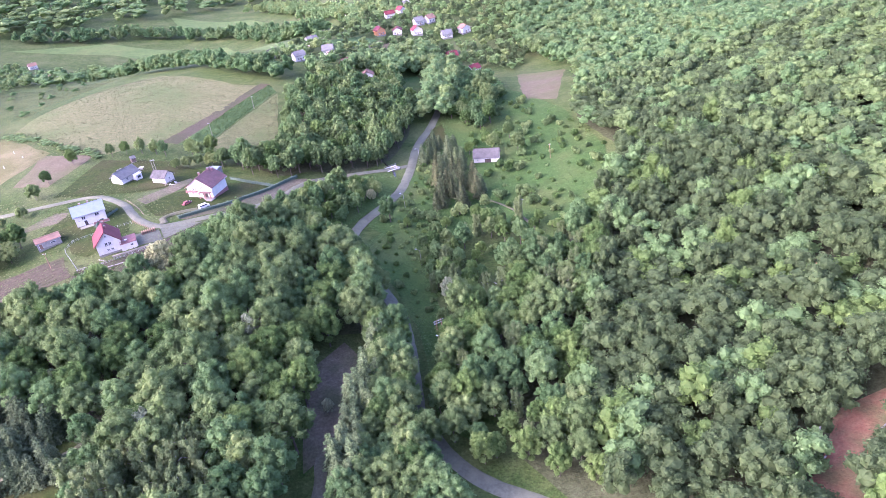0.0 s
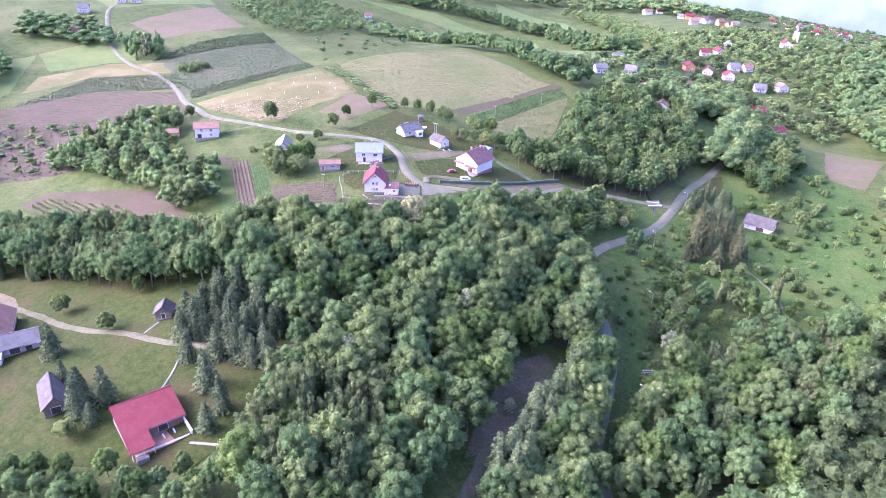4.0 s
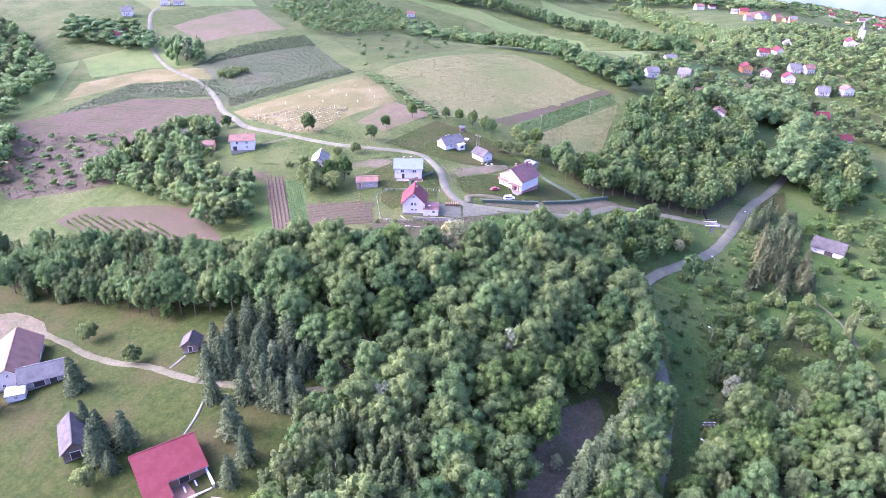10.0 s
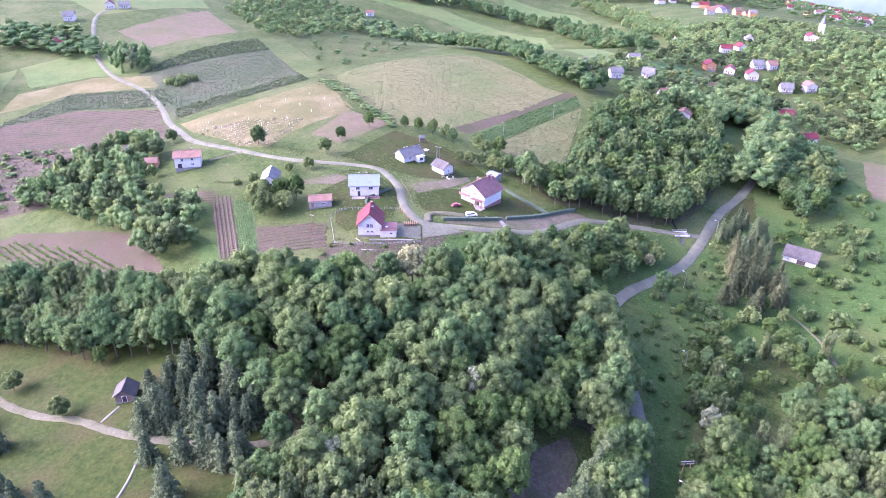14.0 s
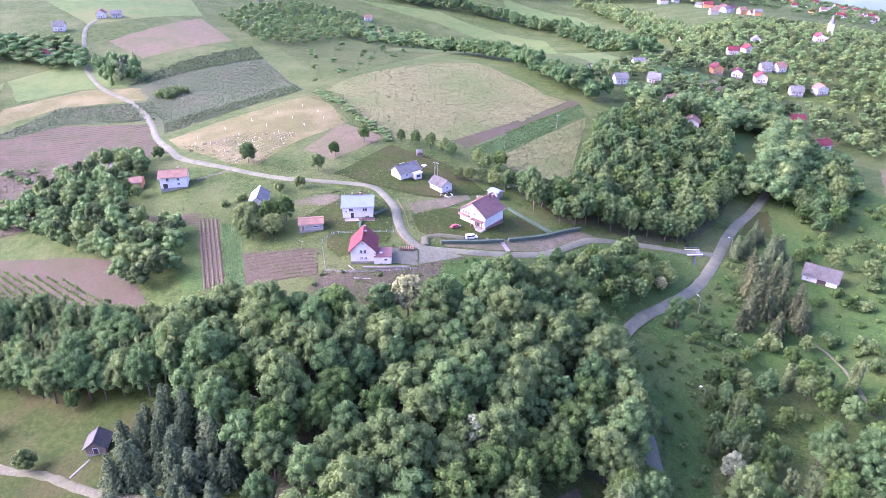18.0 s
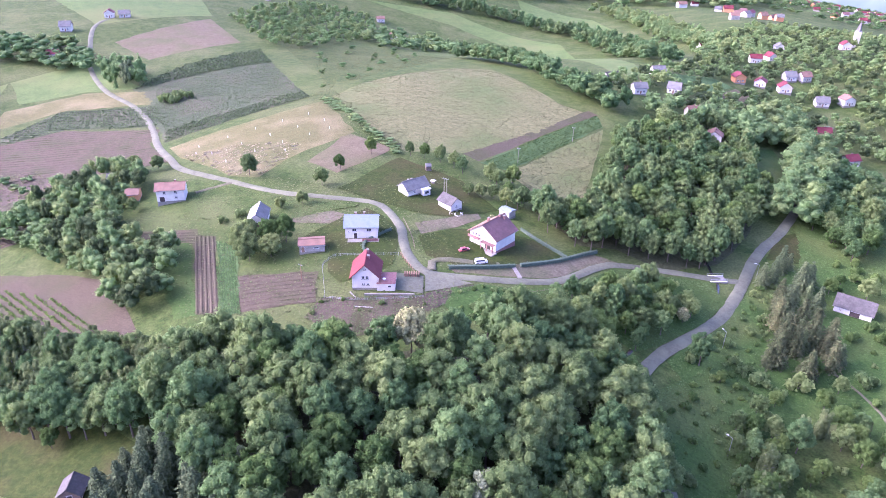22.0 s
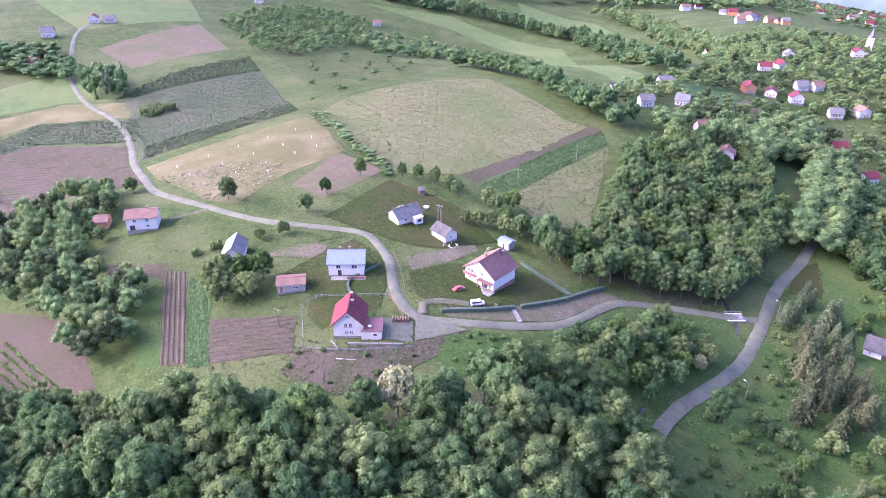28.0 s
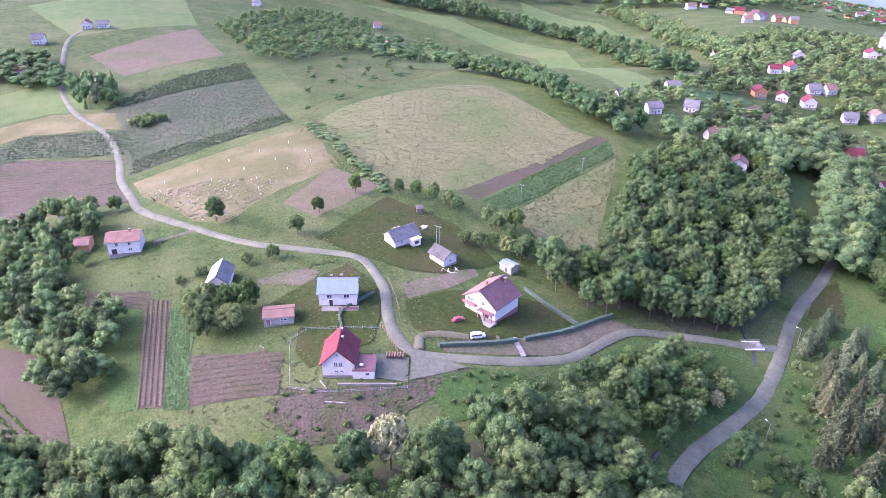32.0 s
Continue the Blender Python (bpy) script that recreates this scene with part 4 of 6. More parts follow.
for x, y, k, s in ((-6, 292, "ash", 0.5), (2, 286, "oak", 0.45), (-2, 276, "ash", 0.55), (8, 268, "alder", 0.5), (-10, 282, "shrub", 1.6), (-22, 276, "shrub", 1.4), (-16, 268, "ash", 0.42), (12, 330, "shrub_light", 1.5), (16, 322, "ash", 0.4), (-3, 350, "ash", 0.55), (20, 296, "shrub", 1.5), (-33, 268, "ash", 0.35), (-21, 251, "shrub", 1.2), (-15, 246, "ash", 0.4), (-11, 240, "oak", 0.4), (-75, 175, "silver", 1.0), (-94, 134, "silver", 0.95), (-15, 210, "silver", 0.7), (-50, 150, "silver", 0.4), (-116, 213, "blossom", 1.15), (-100, 249, "blossom", 0.45), (-50, 292, "blossom", 0.5), (-16, 225, "birch", 0.7), (-12, 216, "birch", 0.75), (-19, 219, "alder", 0.5), (-40.5, 272, "alder", 0.78), (-245, 289, "gardendark", 1.2), (-208, 294, "gardendark", 1.1), (-211, 312, "ash", 0.5), (-209, 335, "ash", 0.55), (-204, 275, "garden", 0.8), (-210, 268, "garden", 0.7), (-196, 243, "ash", 0.65), (-190, 247, "ash", 0.7), (-201, 236, "garden", 1.6), (-195, 232, "garden", 1.5), (-189, 237, "garden", 1.4), (-206, 244, "garden", 1.2), (-199, 250, "gardendark", 0.7), (-222, 257, "shrub", 1.0), (-226, 251, "shrub", 0.8), (-140, 348, "ash", 0.65), (-145, 341, "oak", 0.6), (-136, 334, "ash", 0.5), (-150, 345, "oak", 0.55), (-164, 344, "alder", 0.55), (-170, 347, "oak", 0.5), (-178, 348, "oak", 0.5), (-186, 347, "ash", 0.5), (-193, 345, "oak", 0.42), (-128, 325, "oak", 0.6), (-122, 330, "alder", 0.7), (-117, 322, "alder", 0.75), (-110, 314, "oak", 0.75), (-176, 313, "garden", 0.45), (-131, 305, "blossom", 0.3), (-397, 378, "shrub", 1.6), (-393, 385, "shrub", 1.7), (-402, 383, "shrub", 1.4), (-390, 378, "shrub", 1.5), (-386, 389, "shrub", 1.4), (-210, 128, "garden", 1.0), (-182, 124, "garden", 0.9), (-190, 145, "ash", 0.45), (-150, 84, "garden", 0.9), (-148, 90, "spruce", 0.6), (-300, 285, "gardendark", 1.0), (-310, 280, "gardendark", 1.2), (-318, 276, "gardendark", 1.1), (-275, 248, "gardendark", 0.9), (-284, 250, "gardendark", 0.8), (-292, 252, "gardendark", 0.9)):
    plant(k, x, y, s)
for x, y, s in ((-151, 324, 0.7), (-146, 326, 0.8), (-141, 329, 0.75), (-134, 327, 0.9), (-129, 332, 0.95), (-123, 334, 0.9), (-115, 333, 0.8), (-109, 328, 0.8)):
    plant(random.choice(["garden", "gardendark"]), x, y, s * 1.15)
rnd = random.Random(77)
for x, y in scatter([(10, 470), (50, 400), (68, 330), (66, 301), (48, 266), (32, 250), (6, 280), (4, 330), (-8, 420)], 6.2, rnd, [([(5, 330), (16, 345)], 9)]):
    if rnd.random() < 0.75:
        plant(rnd.choice(["shrub", "shrub_light", "shrub_light"]), x, y, rnd.uniform(0.4, 1.5), rnd)
for x, y in scatter([(-30, 285), (-12, 275), (-22, 233), (-14, 190), (-24, 192), (-36, 225), (-46, 248)], 4.6, rnd, [(MAIN, 5)]):
    if rnd.random() < 0.85:
        plant(rnd.choice(["shrub", "shrub_light"]), x, y, rnd.uniform(0.35, 1.05), rnd)
for x, y in scatter([(-44, 272), (-36, 300), (-30, 330), (-24, 350), (-18, 300), (-20, 272), (-30, 255)], 4.2, rnd, [(MAIN, 4)]):
    plant(rnd.choice(["shrub", "shrub_light"]), x, y, rnd.uniform(0.3, 0.95), rnd)
for x, y in scatter([(-98, 262), (-88, 280), (-80, 300), (-60, 316), (-50, 310), (-60, 296), (-80, 284), (-92, 258)], 5.5, rnd, [(LANE, 4)]):
    plant(rnd.choice(["shrub", "shrub_light"]), x, y, rnd.uniform(0.5, 1.0), rnd)
for x, y in scatter([(-120, 247), (-113, 255), (-102, 261), (-91, 261), (-97, 248), (-110, 236)], 3.2, rnd, [(LANE, 4)]):
    plant(rnd.choice(["shrub", "shrub_light"]), x, y, rnd.uniform(0.35, 0.7), rnd)
for x, y in scatter([(-155, 222), (-130, 232), (-122, 244), (-120, 226), (-138, 210), (-153, 212)], 5.0, rnd):
    plant(rnd.choice(["shrub", "shrub_light"]), x, y, rnd.uniform(0.25, 0.55), rnd)

HOMES = [([(x, y), (x + 0.04 * x, y - 32)], 8.5) for x, y in ((-126, 530), (-108, 558), (-88, 518), (-70, 484), (-11, 594), (6, 548), (-447, 745), (-527, 844), (-556, 414), (-137, 875), (-110, 846), (-73, 741), (-62, 757), (-77, 662), (-61, 670), (-59, 825), (-43, 672), (-31, 707), (-15, 664), (2, 675), (-42, 702), (-4, 822))]
stand("road_trees", [p for p in along([(-29, 402), (-24, 440), (-22, 480), (-20, 545), (-15, 590)], 3, 4.0, 33) + along([(-17, 402), (-13, 440), (-11, 480), (-10, 545), (-6, 590)], 4, 4.0, 34) if not any(near_line(*p, l, w) for l, w in HOMES)], 35, "trees crowding the road into the village", h=(12, 17), r=(4.6, 5.8), per=26, size=0.85)
mass("valley_wood", [(-45, 480), (-70, 500), (-98, 470), (-118, 500), (-95, 500), (-62, 530), (-45, 600), (-25, 600), (-22, 480)], 6.5, 11, "mixed green woodland between road and village", avoid=AVOID + HOMES + [([(-41, 440), (-36, 515)], 11)])
mass("roadside_wood", [(-10, 400), (-14, 480), (-6, 540), (10, 520), (22, 440), (6, 400)], 6, 15, "green trees lining the road into the village", avoid=AVOID + HOMES, h=(7, 12), r=(2.8, 4.4))
mass("hillside_wood", [(24, 100), (24, 140), (34, 190), (46, 222), (44, 252), (62, 286), (72, 322), (110, 322), (125, 200), (130, 45), (120, 40), (50, 80)], 5.4, 12, "dense green deciduous forest covering the hillside", avoid=AVOID + [([(66, 100), (86, 122)], 5), ([(98, 174), (100, 183)], 4.5)], h=(9, 18), r=(3.2, 5.6), lobes=11, per=40, size=0.62, mats=("leaf_hill", "leaf_hill", "leaf_light", "leaf_dark", "leaf_hill", "leaf_hill"), variants=8)
mass("upper_hillside_wood", [(72, 322), (60, 378), (70, 420), (230, 420), (250, 60), (130, 45), (125, 200), (110, 322)], 6.0, 14, "green forest on the upper hillside", h=(10, 17), lobes=9, per=22, size=0.85, mats=("leaf", "leaf_hill", "leaf_dark", "leaf", "leaf_hill"), variants=8)
mass("hilltop_wood", [(70, 420), (78, 500), (52, 600), (44, 700), (80, 860), (520, 860), (520, 0), (250, 60), (230, 420)], 8, 16, "forest rising over the hilltop", lobes=5, per=12, size=1.5, r=(4.5, 6))
BY_ANNEX = [([(-285, 257), (-276, 246)], 6.5), ([(-315, 271), (-304, 259)], 4.5), ([(-268, 258), (-258, 246)], 8)]
mass("west_thicket", [(-334, 258), (-333, 278), (-300, 276), (-288, 266), (-272, 244), (-262, 228), (-236, 232), (-222, 222), (-212, 208), (-216, 198), (-226, 196), (-244, 206), (-272, 208), (-330, 215)], 4.8, 13, "thicket of young trees beside the gardens", avoid=AVOID + BY_ANNEX, h=(8, 14), r=(2.5, 3.9), lobes=11, per=36, size=0.5, mats=("leaf_dark", "leaf_dark", "leaf", "leaf_hill"))
mass("west_forest", [(-365, 180), (-420, 235), (-480, 258), (-530, 335), (-640, 380), (-760, 380), (-760, 150), (-420, 130)], 8, 17, "misty forest on the western slope", lobes=6, per=16, size=1.2, h=(9, 15), r=(3.4, 5.2), mats=("leaf_dark", "leaf_hill", "leaf_dark"))
stand("scrub", scatter([(-440, 240), (-379, 266), (-322, 250), (-305, 230), (-322, 212), (-356, 192), (-400, 205)], 9, random.Random(18)), 18, "scattered bushes on the fallow slope", h=(2.5, 5), r=(1.5, 2.5), lobes=4, per=10, size=1.4)
stand("field_hedgerow", along([(-299, 611), (-275, 602), (-229, 571), (-178, 518), (-149, 494), (-128, 478)], 16, 5, 19), 19, "thick treeline behind the large field", h=(9, 16), r=(3.5, 5))
stand("ridge_treeline", along([(-600, 960), (-506, 1004), (-431, 1030), (-340, 1005), (-289, 964), (-211, 865), (-139, 682)], 34, 8, 20), 20, "long dark treeline on the ridge", h=(10, 17), r=(3.4, 5.4), lobes=7, per=12, size=1.3)
stand("upper_treeline", along([(-336, 1201), (-254, 1107), (-173, 942), (-123, 870), (-90, 800)], 44, 9, 22), 22, "treeline of the upper pastures", h=(10, 17), r=(3.4, 5.4), lobes=7, per=12, size=1.3)
stand("hill_scrub", scatter([(-557, 608), (-600, 720), (-594, 813), (-548, 855), (-478, 759), (-425, 640), (-418, 553), (-444, 535)], 8, random.Random(23), HOMES), 23, "bushy thicket on the far hill", h=(5, 10), r=(2.2, 3.6), lobes=6, per=12, size=1.1)
stand("farstead_trees", scatter([(-440, 660), (-405, 640), (-360, 640), (-330, 670), (-380, 800), (-450, 830), (-450, 740)], 12, random.Random(24), HOMES), 24, "trees round the far farmstead", h=(8, 14), lobes=4, per=10, size=1.6, conifer=0.3)
stand("lane_grove", scatter([(-505, 410), (-471, 428), (-440, 398), (-464, 384), (-485, 396)], 6, random.Random(25), AVOID), 25, "dark grove beside the lane bend", h=(13, 18), r=(3, 4), lobes=5, per=14, mats=("leaf_dark", "needle"), conifer=0.4)
stand("west_farm_trees", scatter([(-600, 385), (-542, 400), (-505, 400), (-520, 425), (-570, 440), (-620, 420)], 8, random.Random(26), [([(-550, 412), (-549, 413)], 8)]), 26, "trees round the western farm", h=(7, 12), lobes=4, per=12)
stand("village_trees", scatter([(-160, 520), (-110, 500), (-62, 530), (-20, 600), (40, 540), (70, 620), (60, 900), (-100, 1000), (-150, 900), (-110, 700)], 7.6, random.Random(27), AVOID + HOMES + [([(-110, 600), (-80, 630)], 16)]), 27, "garden trees scattered through the far village", h=(6, 11), r=(2.4, 3.8), lobes=7, per=22, size=0.8, mats=("leaf_dark", "leaf", "leaf_dark", "leaf_hill"))
stand("horizon_forest", scatter([(-1500, 700), (-760, 760), (-620, 1000), (-400, 1250), (-180, 1330), (-120, 1700), (-1400, 1700)], 24, random.Random(28)), 28, "distant wooded hills towards the horizon", h=(14, 20), r=(8, 13), lobes=4, per=7, size=2.2)
stand("distant_valley_trees", [(x, y) for x, y in scatter([(-120, 1520), (420, 1480), (620, 1900), (560, 2280), (-150, 2290)], 17, random.Random(43)) if noise.noise((x / 90, y / 60, 3)) > -0.08], 43, "trees between the houses of the distant town", h=(6, 12), r=(4, 7), lobes=4, per=8, size=2.0)
stand("meadow_bushes", scatter([(-400, 540), (-300, 420), (-290, 500), (-330, 600), (-400, 640)], 20, random.Random(29)), 29, "lone bushes on the rough pasture", h=(2.5, 5), r=(1.8, 3), lobes=4, per=10, size=1.4)
stand("field_edge_shrubs", along([(-281, 398), (-255, 380), (-222, 358), (-200, 345)], 6, 3, 30), 30, "overgrown edge between the fields", h=(1.0, 2.2), r=(1.2, 2), lobes=3, per=8, size=1.5)


# ---- houses ----
def roof_slope(bm, a, b, c, d, t):
    """A roof slab through four corners, t thick."""
    n = (Vector(b) - Vector(a)).cross(Vector(d) - Vector(a)).normalized() * t
    low = [bm.verts.new(Vector(p)) for p in (a, b, c, d)]
    up = [bm.verts.new(Vector(p) + n) for p in (a, b, c, d)]
    bm.faces.new(low[::-1])
    bm.faces.new(up)
    for k in range(4):
        bm.faces.new((low[k], low[(k + 1) % 4], up[(k + 1) % 4], up[k]))


def window(parent, m, w, h, frame_mat="white_paint"):
    """Frame with a cross bar, recessed dark pane and a sill; local x across, z up, -y outwards."""
    bm = bmesh.new()
    f = 0.09
    add_box(bm, -w / 2, w / 2, -0.06, 0.04, h / 2 - f, h / 2)
    add_box(bm, -w / 2, w / 2, -0.06, 0.04, -h / 2, -h / 2 + f)
    for x in (-w / 2, w / 2 - f, -f / 2):
        add_box(bm, x, x + f, -0.06, 0.04, -h / 2 + f, h / 2 - f)
    bmesh.ops.transform(bm, matrix=m, verts=bm.verts)
    win = part("window", bm, M[frame_mat], parent)
    part("pane", box(-w / 2 + f, w / 2 - f, -0.02, 0.02, -h / 2 + f, h / 2 - f, m), M["glass"], win, "dark window glass")
    part("sill", box(-w / 2 - 0.1, w / 2 + 0.1, -0.18, 0.02, -h / 2 - 0.1, -h / 2, m), M["concrete"], win)
    return win


def face(side, w, d, u, z):
    """Pose on a wall: side f, b, l or r; u along it; z up."""
    if side == "f":
        return pose(u, -d / 2 - 0.02, z)
    if side == "b":
        return pose(-u, d / 2 + 0.02, z, 0, 0, 180)
    if side == "l":
        return pose(-w / 2 - 0.02, -u, z, 0, 0, -90)
    return pose(w / 2 + 0.02, u, z, 0, 0, 90)


def house(name, x, y, yaw, w, d, h, rise, wall, roof, label, ridge="x", wins=(), doors=(), chimneys=(), over=0.6, plinth="concrete", shift=0.0, category="house", roof2=None, group=""):
    z = min(zed(x + a, y + b) for a in (-w / 2, 0, w / 2) for b in (-d / 2, 0, d / 2))
    root = empty(name, pose(x, y, z, 0, 0, yaw), label, category, group)
    lift = max(zed(x + a, y + b) for a in (-w / 3, w / 3) for b in (-d / 3, d / 3)) - z
    lo = lift + 0.3
    part("plinth", box(-w / 2 - 0.06, w / 2 + 0.06, -d / 2 - 0.06, d / 2 + 0.06, -0.8, lo), M[plinth], root)
    top, t = lo + h, 0.22
    bm = bmesh.new()
    add_box(bm, -w / 2, w / 2, -d / 2, d / 2, lo, top)
    s = shift
    if ridge == "x":
        ends = [((-w / 2, -d / 2), (-w / 2, d / 2), (-w / 2, s)), ((w / 2, -d / 2), (w / 2, d / 2), (w / 2, s))]
    else:
        ends = [((-w / 2, -d / 2), (w / 2, -d / 2), (s, -d / 2)), ((-w / 2, d / 2), (w / 2, d / 2), (s, d / 2))]
    vs = [[bm.verts.new((p[0], p[1], top + (rise if k == 2 else 0.001))) for k, p in enumerate(e)] for e in ends]
    bm.faces.new(vs[0])
    bm.faces.new(vs[1][::-1])
    for k in range(3):
        bm.faces.new((vs[0][k], vs[0][(k + 1) % 3], vs[1][(k + 1) % 3], vs[1][k]))
    bmesh.ops.recalc_face_normals(bm, faces=bm.faces)
    part("wall", bm, M[wall], root)
    if ridge == "x":
        kf, kb = rise / (d / 2 + s), rise / (d / 2 - s)
        bm = bmesh.new()
        roof_slope(bm, (-w / 2 - over, -d / 2 - over, top - kf * over), (w / 2 + over, -d / 2 - over, top - kf * over), (w / 2 + over, s, top + rise), (-w / 2 - over, s, top + rise), t)
        part("roof_slope", bm, M[roof], root)
        bm = bmesh.new()
        roof_slope(bm, (w / 2 + over, d / 2 + over, top - kb * over), (-w / 2 - over, d / 2 + over, top - kb * over), (-w / 2 - over, s, top + rise), (w / 2 + over, s, top + rise), t)
        part("roof_slope", bm, M[roof2 or roof], root)
        part("ridge_cap", box(-w / 2 - over, w / 2 + over, s - 0.18, s + 0.18, top + rise + t * 0.6, top + rise + t + 0.12, bevel=0.05), M[roof], root)
        part("gutter", box(-w / 2 - over, w / 2 + over, -d / 2 - over - 0.14, -d / 2 - over + 0.02, top - kf * over - 0.1, top - kf * over + 0.1, bevel=0.04), M["metal"], root)
    else:
        kl, kr = rise / (w / 2 + s), rise / (w / 2 - s)
        bm = bmesh.new()
        roof_slope(bm, (-w / 2 - over, d / 2 + over, top - kl * over), (-w / 2 - over, -d / 2 - over, top - kl * over), (s, -d / 2 - over, top + rise), (s, d / 2 + over, top + rise), t)
        part("roof_slope", bm, M[roof], root)
        bm = bmesh.new()
        roof_slope(bm, (w / 2 + over, -d / 2 - over, top - kr * over), (w / 2 + over, d / 2 + over, top - kr * over), (s, d / 2 + over, top + rise), (s, -d / 2 - over, top + rise), t)
        part("roof_slope", bm, M[roof2 or roof], root)
        part("ridge_cap", box(s - 0.18, s + 0.18, -d / 2 - over, d / 2 + over, top + rise + t * 0.6, top + rise + t + 0.12, bevel=0.05), M[roof], root)
        part("gutter", box(w / 2 + over - 0.02, w / 2 + over + 0.14, -d / 2 - over, d / 2 + over, top - kr * over - 0.1, top - kr * over + 0.1, bevel=0.04), M["metal"], root)
    for side, u, zz, ww, hh in wins:
        window(root, face(side, w, d, u, lo + zz), ww, hh)
    for side, u, ww, hh, m in doors:
        f = face(side, w, d, u, lo)
        dr = part("door", box(-ww / 2, ww / 2, -0.07, 0.03, -0.1, hh, f, bevel=0.02), M[m], root)
        part("door_frame", add_box(add_box(box(-ww / 2 - 0.1, -ww / 2, -0.1, 0.03, -0.1, hh + 0.1, f), ww / 2, ww / 2 + 0.1, -0.1, 0.03, -0.1, hh + 0.1, f), -ww / 2, ww / 2, -0.1, 0.03, hh, hh + 0.1, f), M["white_paint"], dr)
    for cx, cy, ch in chimneys:
        part("chimney_pot", box(cx - 0.35, cx + 0.35, cy - 0.35, cy + 0.35, top + 0.2, top + rise + ch), M["brick_wall"], root)
        part("chimney_cap", box(cx - 0.45, cx + 0.45, cy - 0.45, cy + 0.45, top + rise + ch, top + rise + ch + 0.15), M["concrete"], root)
    return root, z, lo


house("red_roof_house", -147.4, 237.2, 28, 8.8, 10.5, 4.4, 4.4, "white_wall", "red_roof", "white rendered house with a steep bright red roof", "y", [("f", -0.7, 3.9, 1.0, 1.4), ("f", 0.7, 3.9, 1.0, 1.4), ("f", -0.6, 1.4, 1.0, 0.8), ("f", 0.9, 1.4, 1.0, 0.8), ("f", 0, 7.1, 0.8, 0.6)], [], [(0.3, 3.6, 0.9), (0.8, 0.5, 0.3)], 0.7)
house("blue_roof_house", -167.3, 264.4, 30, 12, 9, 4.8, 2.6, "white_wall", "blue_roof", "white rendered house with a light blue sheet roof", "x", [("f", -2.6, 3.4, 1.6, 1.3), ("f", 2.8, 3.4, 1.8, 1.3), ("f", -4.6, 2.6, 0.6, 0.6)], [("f", -2.2, 1.2, 2.1, "dark_void")], [(-2.2, 0.6, 0.8), (1.0, 0.6, 0.9)], 0.6)
house("villa", -123, 287, -14, 12.5, 12, 5.0, 4.2, "white_wall", "pink_roof", "large white villa with a broad brown tiled gable roof", "y", [("f", -4.6, 4.2, 1.0, 1.4), ("f", -3.2, 4.2, 1.0, 1.4), ("f", -1.8, 4.2, 1.0, 1.4), ("f", 1.2, 4.6, 1.1, 1.4), ("f", -4, 1.6, 1.0, 1.0)], [("f", 2.5, 2.6, 2.3, "dark_void")], [(-1.5, -1, 0.6), (0.3, 3.5, 0.9), (1.6, 4.6, 0.4)], 0.8, roof2="brown_roof", plinth="brick_wall")
house("bungalow", -171, 310, 65, 11, 7, 2.8, 2.6, "white_wall", "grey_roof", "white bungalow with a slate grey gable roof", "x", [("f", -2, 1.6, 1.1, 1.2), ("f", 3.4, 1.6, 1.4, 1.2)], [], [(-1, 0.3, 0.5), (-2.6, 0.3, 0.5)])
house("cottage", -151, 306, 68, 6, 8, 2.8, 2.2, "white_wall", "wood_roof", "small white cottage under a patched grey roof", "y", [("f", 0, 1.6, 1.0, 1.0)])
house("metal_shed", -129, 316, -18, 5.5, 4, 2.4, 0.5, "grey_wall", "blue_roof", "small grey sheet metal shed beside the trees", "x", [], [("f", 0.4, 0.9, 1.9, "dark_void")], over=0.25, category="shed")
house("old_barn", -210, 255, 32, 6.5, 11, 3.4, 2.6, "white_wall", "white_paint", "old whitewashed barn with a patched grey roof", "y", [], [("f", 0, 2.4, 2.4, "dark_void")], roof2="grey_roof", category="barn")
house("garden_shed", -177.5, 246.5, 37, 9, 6, 2.6, 0.9, "grey_wall", "pink_roof", "low grey shed with a faded pink roof", "x", [("f", 1.5, 1.4, 2.0, 0.7)], [("f", -3.2, 1.2, 2.0, "brown_wood")], category="shed", over=0.4)
house("hillside_house", -264.5, 261, 39, 11.5, 8.5, 5.2, 1.6, "white_wall", "pink_roof", "white two-storey house with a low faded red roof", "x", [("f", -2.4, 4.0, 1.2, 1.3), ("f", 2.2, 4.0, 1.2, 1.3), ("f", 2.2, 1.6, 1.2, 0.9)], [("f", -3.6, 2.0, 2.1, "dark_void")], [(2, 1, 0.8)], 0.7)
house("annex", -285, 257, 39, 5.5, 7, 3.0, 1.2, "orange_wall", "pink_roof", "small outbuilding with a faded red roof", "x", over=0.3, category="outbuilding")
house("wooden_barn", 6, 341, -9, 13, 7.5, 2.8, 3.2, "white_wall", "wood_roof", "old whitewashed barn with a weathered grey roof", "x", [("f", -4.5, 1.4, 0.7, 0.7)], [("f", 0.8, 3.4, 2.5, "dark_void")], category="barn")
house("farmhouse", -220, 108, 50, 13, 23, 3.0, 4.6, "white_wall", "pink_roof", "long white farmhouse with a faded pink tiled roof", "y", [("f", -1.6, 1.5, 1.0, 1.2), ("f", 0, 5.0, 0.8, 0.8)], [("f", 2.4, 1.6, 2.1, "dark_void")])
# the open bays are flat dark panels, their shade painted on
house("farm_wing", -205, 107.8, 56, 12, 8, 2.8, 2.4, "grey_wall", "grey_roof", "grey roofed farm wing with open shed bays", "x", [], [("f", -1, 3.0, 2.3, "dark_void"), ("f", 3, 2.0, 2.3, "dark_void")], over=0.7)
